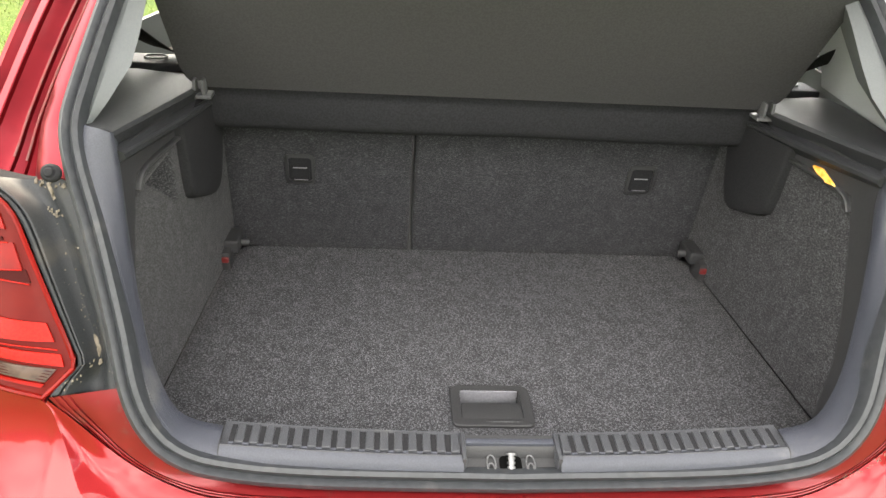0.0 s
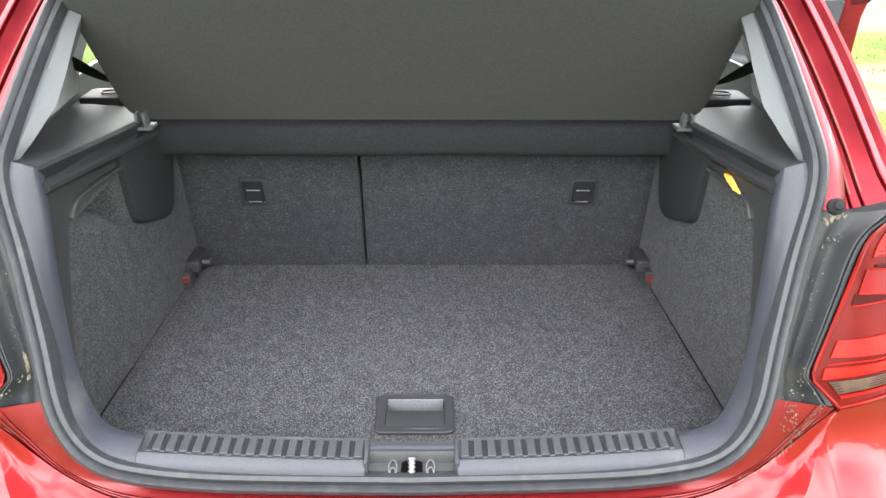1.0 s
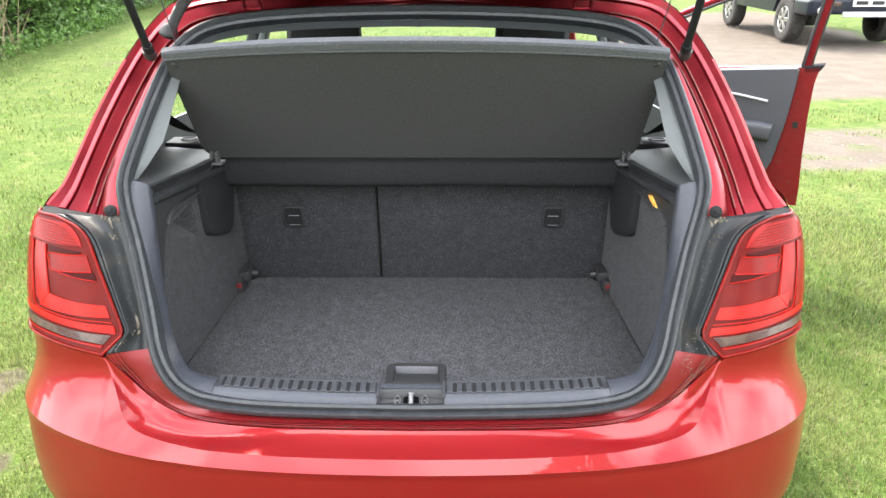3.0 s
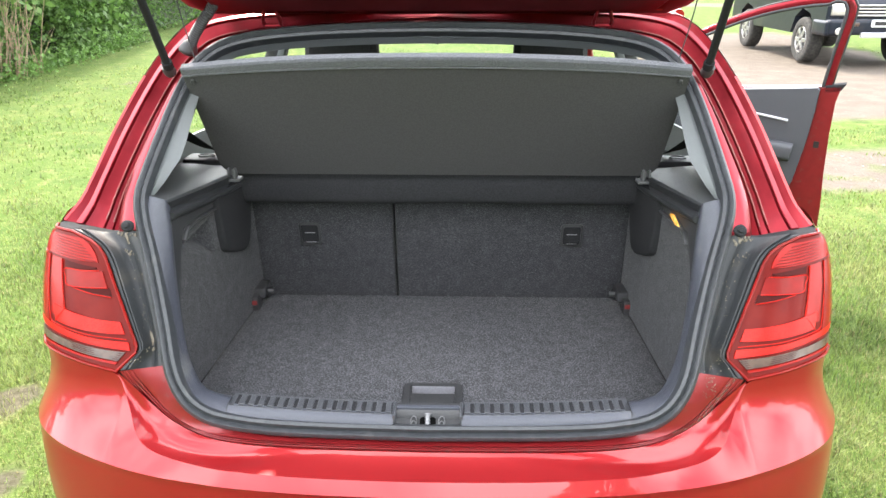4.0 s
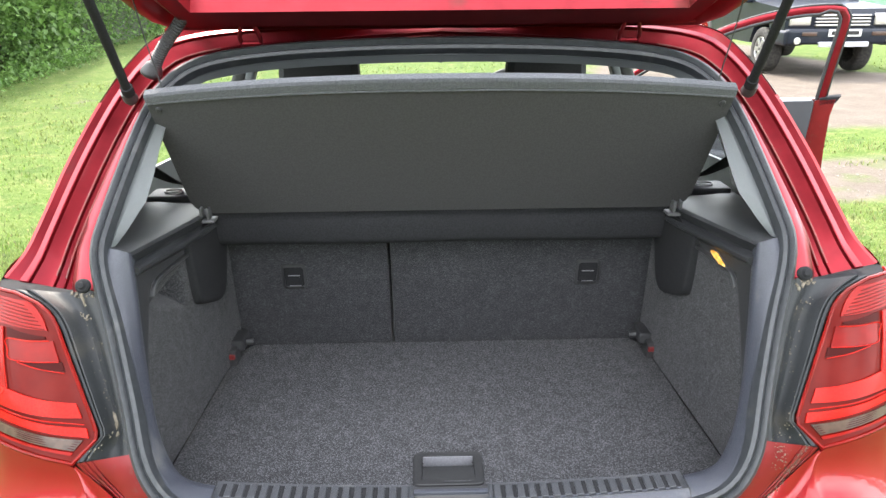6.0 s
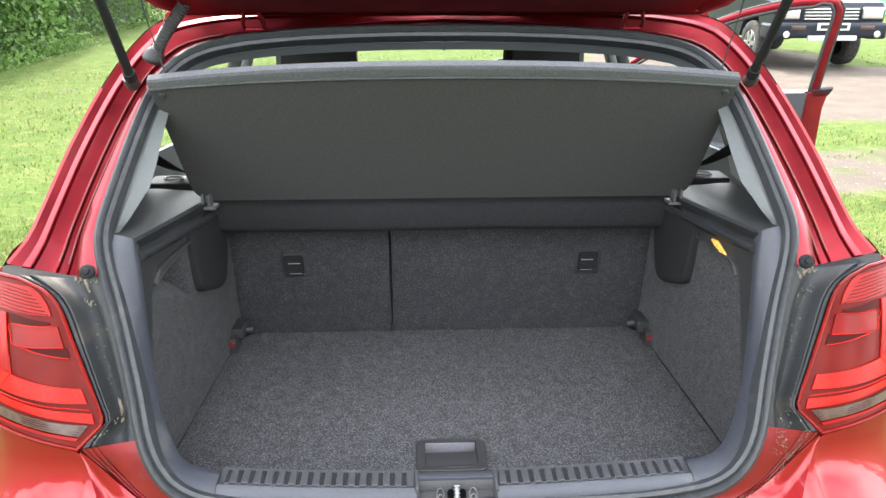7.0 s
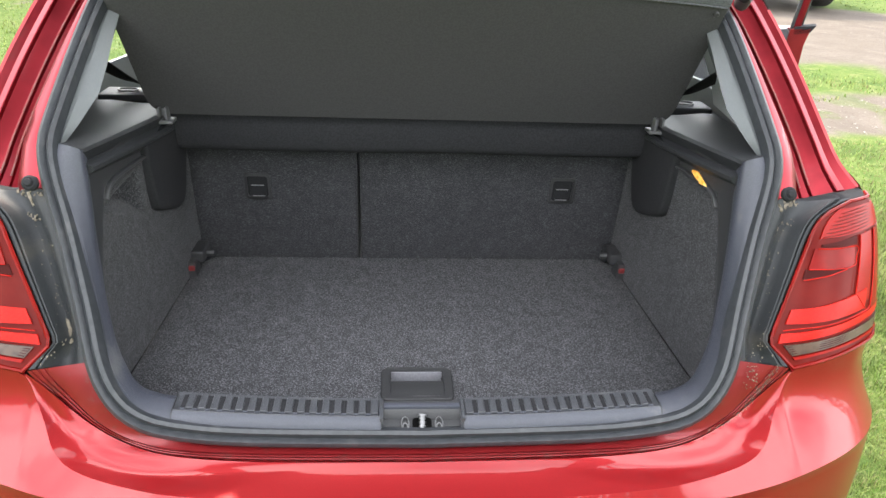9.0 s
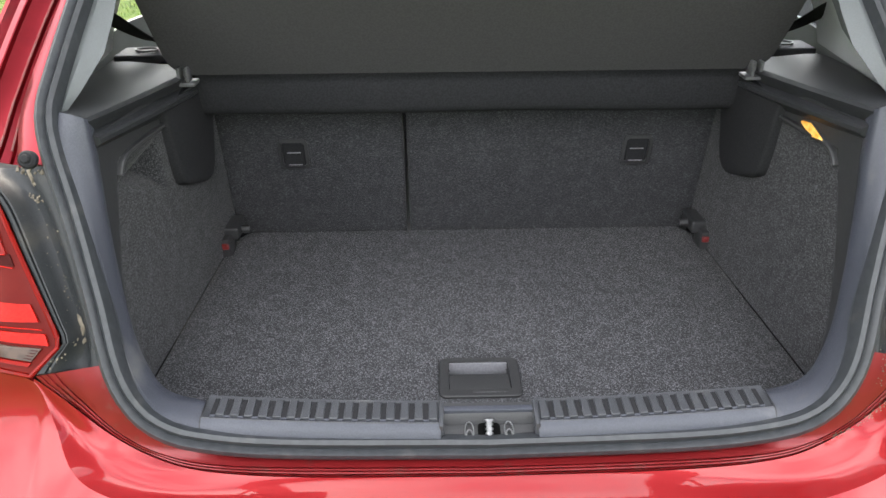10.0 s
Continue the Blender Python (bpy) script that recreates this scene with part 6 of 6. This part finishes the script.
def make_hedge():
    rng = np.random.default_rng(11)
    pts = []
    for _ in range(60000):
        y = rng.uniform(4, 27) if rng.random() < 0.5 else rng.uniform(8.5, 16)
        z = 3.6 * rng.random() ** 0.9
        lump = noise.noise((y * 0.9, z * 1.1, 7.0))
        if lump < -0.22 and rng.random() < 0.75:
            continue
        depth = abs(rng.normal(0, 0.35))
        pts.append((hedge_face(y) - 0.75 * lump * 0.5 - depth + 0.18 * (1 - z / 3.6) - 0.1 * z * 0.3, y, 0.05 + z))
    tagged(new("hedge", leaf_mesh("hedge", np.array(pts), 0.075, rng, LEAF)), "dense dark green leafy hedge along the lawn", "hedge", kind="stuff")
    rng2 = np.random.default_rng(12)
    sprays = []
    for _ in range(70):
        y, z = rng2.uniform(9.5, 15), rng2.uniform(0.3, 3.0)
        c = np.array([hedge_face(y) + 0.18, y, z])
        for _ in range(14):
            sprays.append(c + rng2.normal(0, 0.16, 3))
    tagged(new("bramble", leaf_mesh("bramble", np.array(sprays), 0.12, rng2, LEAF_PALE, 0.15)), "pale green large-leaved bramble sprays in the hedge", "bramble", kind="stuff")
    # Bumpy dark sheet behind the leaves; the hedge's inner shade is in its colour.
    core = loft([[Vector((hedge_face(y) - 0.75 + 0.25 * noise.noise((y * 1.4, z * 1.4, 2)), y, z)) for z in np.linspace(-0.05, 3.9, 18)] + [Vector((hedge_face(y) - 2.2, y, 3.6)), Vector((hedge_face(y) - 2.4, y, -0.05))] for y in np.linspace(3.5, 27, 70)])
    tagged(new("hedge_core", finish(core, HEDGE_DARK, "hedge_core")), "dark backing sheet standing in for the shade inside the hedge", "hedge", kind="stuff")
    rng3 = random.Random(5)
    stems = []
    for _ in range(150):
        y = rng3.uniform(8.4, 10.6)
        x = hedge_face(y) + rng3.uniform(-0.3, 0.35)
        a, l = rng3.uniform(-0.9, 0.9), rng3.uniform(0.5, 1.7)
        p = Vector((x, y, 0))
        q = p + Vector((rng3.uniform(-0.2, 0.4), a * l * 0.6, l))
        stems.append(sweep([p, p.lerp(q, 0.5) + Vector((rng3.uniform(-0.1, 0.1), rng3.uniform(-0.1, 0.1), 0.05)), q], circle(0.006, 4), (0.3, 0.9, 0.1), scale=[1.3, 1, 0.4]))
    tagged(new("dry_stems", finish(join(*stems), DRY_STEM, "dry_stems")), "thin dry brown stems at the hedge foot", "stems", kind="stuff")
    rng4 = np.random.default_rng(14)
    weeds = [(hedge_face(y) + abs(rng4.normal(0, 0.22)) + 0.1, y, abs(rng4.normal(0, 0.16))) for y in rng4.uniform(8.3, 16, 2600)]
    tagged(new("weeds", leaf_mesh("weeds", np.array(weeds), 0.06, rng4, LEAF_PALE, 0.0)), "low green weeds along the hedge foot", "weeds", kind="stuff")


make_hedge()


def make_rear_trees():
    """Belt of trees across the field behind the car, higher to the right."""
    rng = np.random.default_rng(31)
    pts = []
    for _ in range(22000):
        x = rng.uniform(-26, 26)
        top = 2.6 + 1.4 * noise.noise((x * 0.35, 1.7, 0)) + 3.6 / (1 + math.exp(-(x - 2.2) * 1.6))
        z = top * rng.random() ** 0.8
        lump = noise.noise((x * 0.5, z * 0.5, 4.0))
        pts.append((x, -12.5 - 0.02 * x * x + lump * 1.2 + abs(rng.normal(0, 0.5)), z))
    tagged(new("tree_belt", leaf_mesh("tree_belt", np.array(pts), 0.34, rng, LEAF)), "dark green leafy trees across the field", "trees", kind="stuff")


make_rear_trees()


def make_far_trees():
    rng = np.random.default_rng(21)
    for lo, hi, r0, height in ((-60, 75, 95, 11.0), (75, 200, 60, 12.0), (200, 300, 55, 10.0)):
        pts = []
        for _ in range(5200):
            a = radians(rng.uniform(lo, hi))
            r = r0 + 10 * noise.noise((math.cos(a) * 3, math.sin(a) * 3, 1)) + abs(rng.normal(0, 2.5))
            top = height * (0.65 + 0.5 * noise.noise((math.cos(a) * 9, math.sin(a) * 9, 4)))
            pts.append((r * math.cos(a), r * math.sin(a), max(0.2, top * rng.random() ** 0.7)))
        tagged(new("far_woods", leaf_mesh("far_woods", np.array(pts), 1.5, rng, LEAF, 0.1)), "distant green trees round the field", "trees", kind="stuff")


make_far_trees()


# ---- parked off-road car on the track ----
def make_suv(at, yaw):
    suv = thing("off_road_car", "dark blue-black off-road car with alloy wheels on the dirt track", "car", (0, 0, 0))

    def prof(x, pts):
        return [Vector((x, y, z)) for y, z in pts]
    side = [(0.0, 0.62), (-0.02, 0.95), (0.06, 1.06), (1.15, 1.14), (1.32, 1.18), (1.95, 1.72), (2.3, 1.78), (4.1, 1.76), (4.35, 1.20), (4.40, 0.60), (4.35, 0.48), (3.95, 0.46), (3.83, 0.72), (3.55, 0.86), (3.25, 0.80), (3.08, 0.46),
            (1.28, 0.46), (1.15, 0.74), (0.90, 0.88), (0.58, 0.82), (0.40, 0.62)]
    body = loft([prof(x, [(y * k + (1 - k) * 2.2, z if z < 1.2 else z - dz) for y, z in side]) for x, k, dz in ((-0.90, 0.985, 0.05), (-0.86, 1.0, 0.01), (-0.5, 1.0, 0), (0.5, 1.0, 0), (0.86, 1.0, 0.01), (0.90, 0.985, 0.05))], closed_rows=True, caps=True)
    part("body", body, SUV_PAINT, suv, angle=30)
    bumper = part("front_bumper", join(box(-0.90, 0.90, -0.14, 0.10, 0.52, 0.76, 0.05, 3), box(-0.93, -0.62, -0.10, 0.42, 0.50, 0.74, 0.05, 3), box(0.62, 0.93, -0.10, 0.42, 0.50, 0.74, 0.05, 3)), SUV_PAINT, suv, "dark moulded front bumper")
    part("skid_plate", box(-0.40, 0.40, -0.180, -0.13, 0.485, 0.565, 0.015), SATIN, bumper, "pale skid plate")
    for s in SIDES:
        part("fog_lamp", move(plate(circle(0.055, 16), 0.03, 0.008), pose(0.74 * s, -0.12, 0.58, 90, 0, 0)), CHROME, bumper, "round fog lamp")
        part("indicator", box(0.56 * s - 0.12, 0.56 * s + 0.12, -0.152, -0.12, 0.655, 0.715, 0.01), LAMP_CLEAR, bumper, "pale indicator lens")
        part("headlamp", box(0.68 * s - 0.17, 0.68 * s + 0.17, -0.045, 0.10, 0.80, 0.99, 0.03, 3), CHROME, suv, "clear headlamp")
    part("grille", join(*[box(-0.44, 0.44, -0.05, 0.0, 0.80 + 0.05 * k, 0.825 + 0.05 * k, 0.006) for k in range(4)]), CHROME, suv, "chrome grille bars")
    number = part("number_plate", box(-0.26, 0.26, -0.165, -0.145, 0.645, 0.755, 0.004), WHITE, suv, "white number plate")
    for k, (x0, x1) in enumerate(((-0.22, -0.03), (0.03, 0.22))):
        part("bar", box(x0, x1, -0.169, -0.164, 0.670, 0.730, 0.001, 1), BLACK, number, "black bar")
    part("windscreen", grid(lambda i, j: Vector((0.72 * (2 * i - 1), 1.30, 1.20)).lerp(Vector((0.62 * (2 * i - 1), 1.92, 1.70)), j), 4, 4, 0.01), BLACK, suv, "dark windscreen")
    for s in SIDES:
        part("side_glass", grid(lambda i, j: Vector((0.905 * s, 1.5 + 2.5 * i, 1.2)).lerp(Vector((0.87 * s, 2.0 + 1.9 * i, 1.66)), j), 6, 4, 0.01), BLACK, suv, "dark side glass")
        part("mirror", box(0.92 * s - 0.09, 0.92 * s + 0.09, 1.36, 1.50, 1.12, 1.28, 0.03), SUV_PAINT, suv)
        for y in (0.86, 3.52):
            ring = [Vector((0.0, 0.285 * math.cos(a), 0.285 * math.sin(a))) for a in np.linspace(0, 2 * math.pi, 36, endpoint=False)]
            ups = [(0, math.cos(a), math.sin(a)) for a in np.linspace(0, 2 * math.pi, 36, endpoint=False)]
            w = part("wheel", move(sweep(ring, rounded(0.25, 0.17, 0.05, 4), (1, 0, 0), closed=True, ups=ups), pose(0.77 * s, y, 0.372)), TYRE, suv, "dusty black tyre")
            part("rim", move(loft([[Vector((x, yy, 0)) for x, yy in circle(0.215, 30)], [Vector((x, yy, 0.02)) for x, yy in circle(0.21, 30)], [Vector((x, yy, -0.02)) for x, yy in circle(0.18, 30)], [Vector((x, yy, -0.03)) for x, yy in circle(0.05, 30)]], closed_rows=True, caps=True), pose(0.87 * s, y, 0.372, 0, 90 * s, 0)), DARK_PLASTIC, w)
            for k in range(6):
                a = 2 * math.pi * k / 6
                part("spoke", move(box(-0.035, 0.035, 0.03, 0.20, -0.012, 0.018, 0.008), Matrix.Translation((0.875 * s, y, 0.372)) @ Matrix.Rotation(a, 4, "X") @ Matrix.Rotation(radians(90 * s), 4, "Y") @ Matrix.Rotation(radians(0), 4, "Z")), ALLOY, w)
            part("rim_edge", move(sweep([Vector((0, 0.205 * math.cos(a), 0.205 * math.sin(a))) for a in np.linspace(0, 2 * math.pi, 30, endpoint=False)], circle(0.014, 6), (1, 0, 0), closed=True), pose(0.875 * s, y, 0.372)), ALLOY, w)
    suv.location = at
    suv.rotation_euler = (0, 0, radians(yaw))
    return suv


make_suv((6.62, 11.20, 0.0), 0.0)


# ---- far things on the lawn ----
crate = thing("green_container", "green painted steel storage container on the lawn", "container", (18.6, 27.6, 0))
part("shell", box(17.3, 19.9, 26.4, 32.0, 0.02, 2.5, 0.03), GREEN_BOX, crate)
for k in range(12):
    part("corrugation", box(17.4 + k * 0.205, 17.5 + k * 0.205, 26.36, 26.405, 0.12, 2.4, 0.015, 1), GREEN_BOX, crate)
bundle = bmesh.new()
bmesh.ops.create_icosphere(bundle, subdivisions=4, radius=0.5)
for v in bundle.verts:
    n1 = noise.noise(v.co * 3.1) * 0.25 + noise.noise(v.co * 8) * 0.08
    v.co *= 1 + n1
    v.co = Vector((v.co.x * 1.3, v.co.y * 0.7, max(-0.28, v.co.z) * 0.8 + 0.21))
move(bundle, pose(23.6, 39.4, 0))
tagged(new("tarpaulin_heap", finish(bundle, TARP, "tarpaulin_heap")), "crumpled grey tarpaulin heap on the grass", "tarpaulin")


for ob in scene.objects:
    if ob.type == "MESH" and GLASS.name in ob.data.materials:
        ob.visible_shadow = False
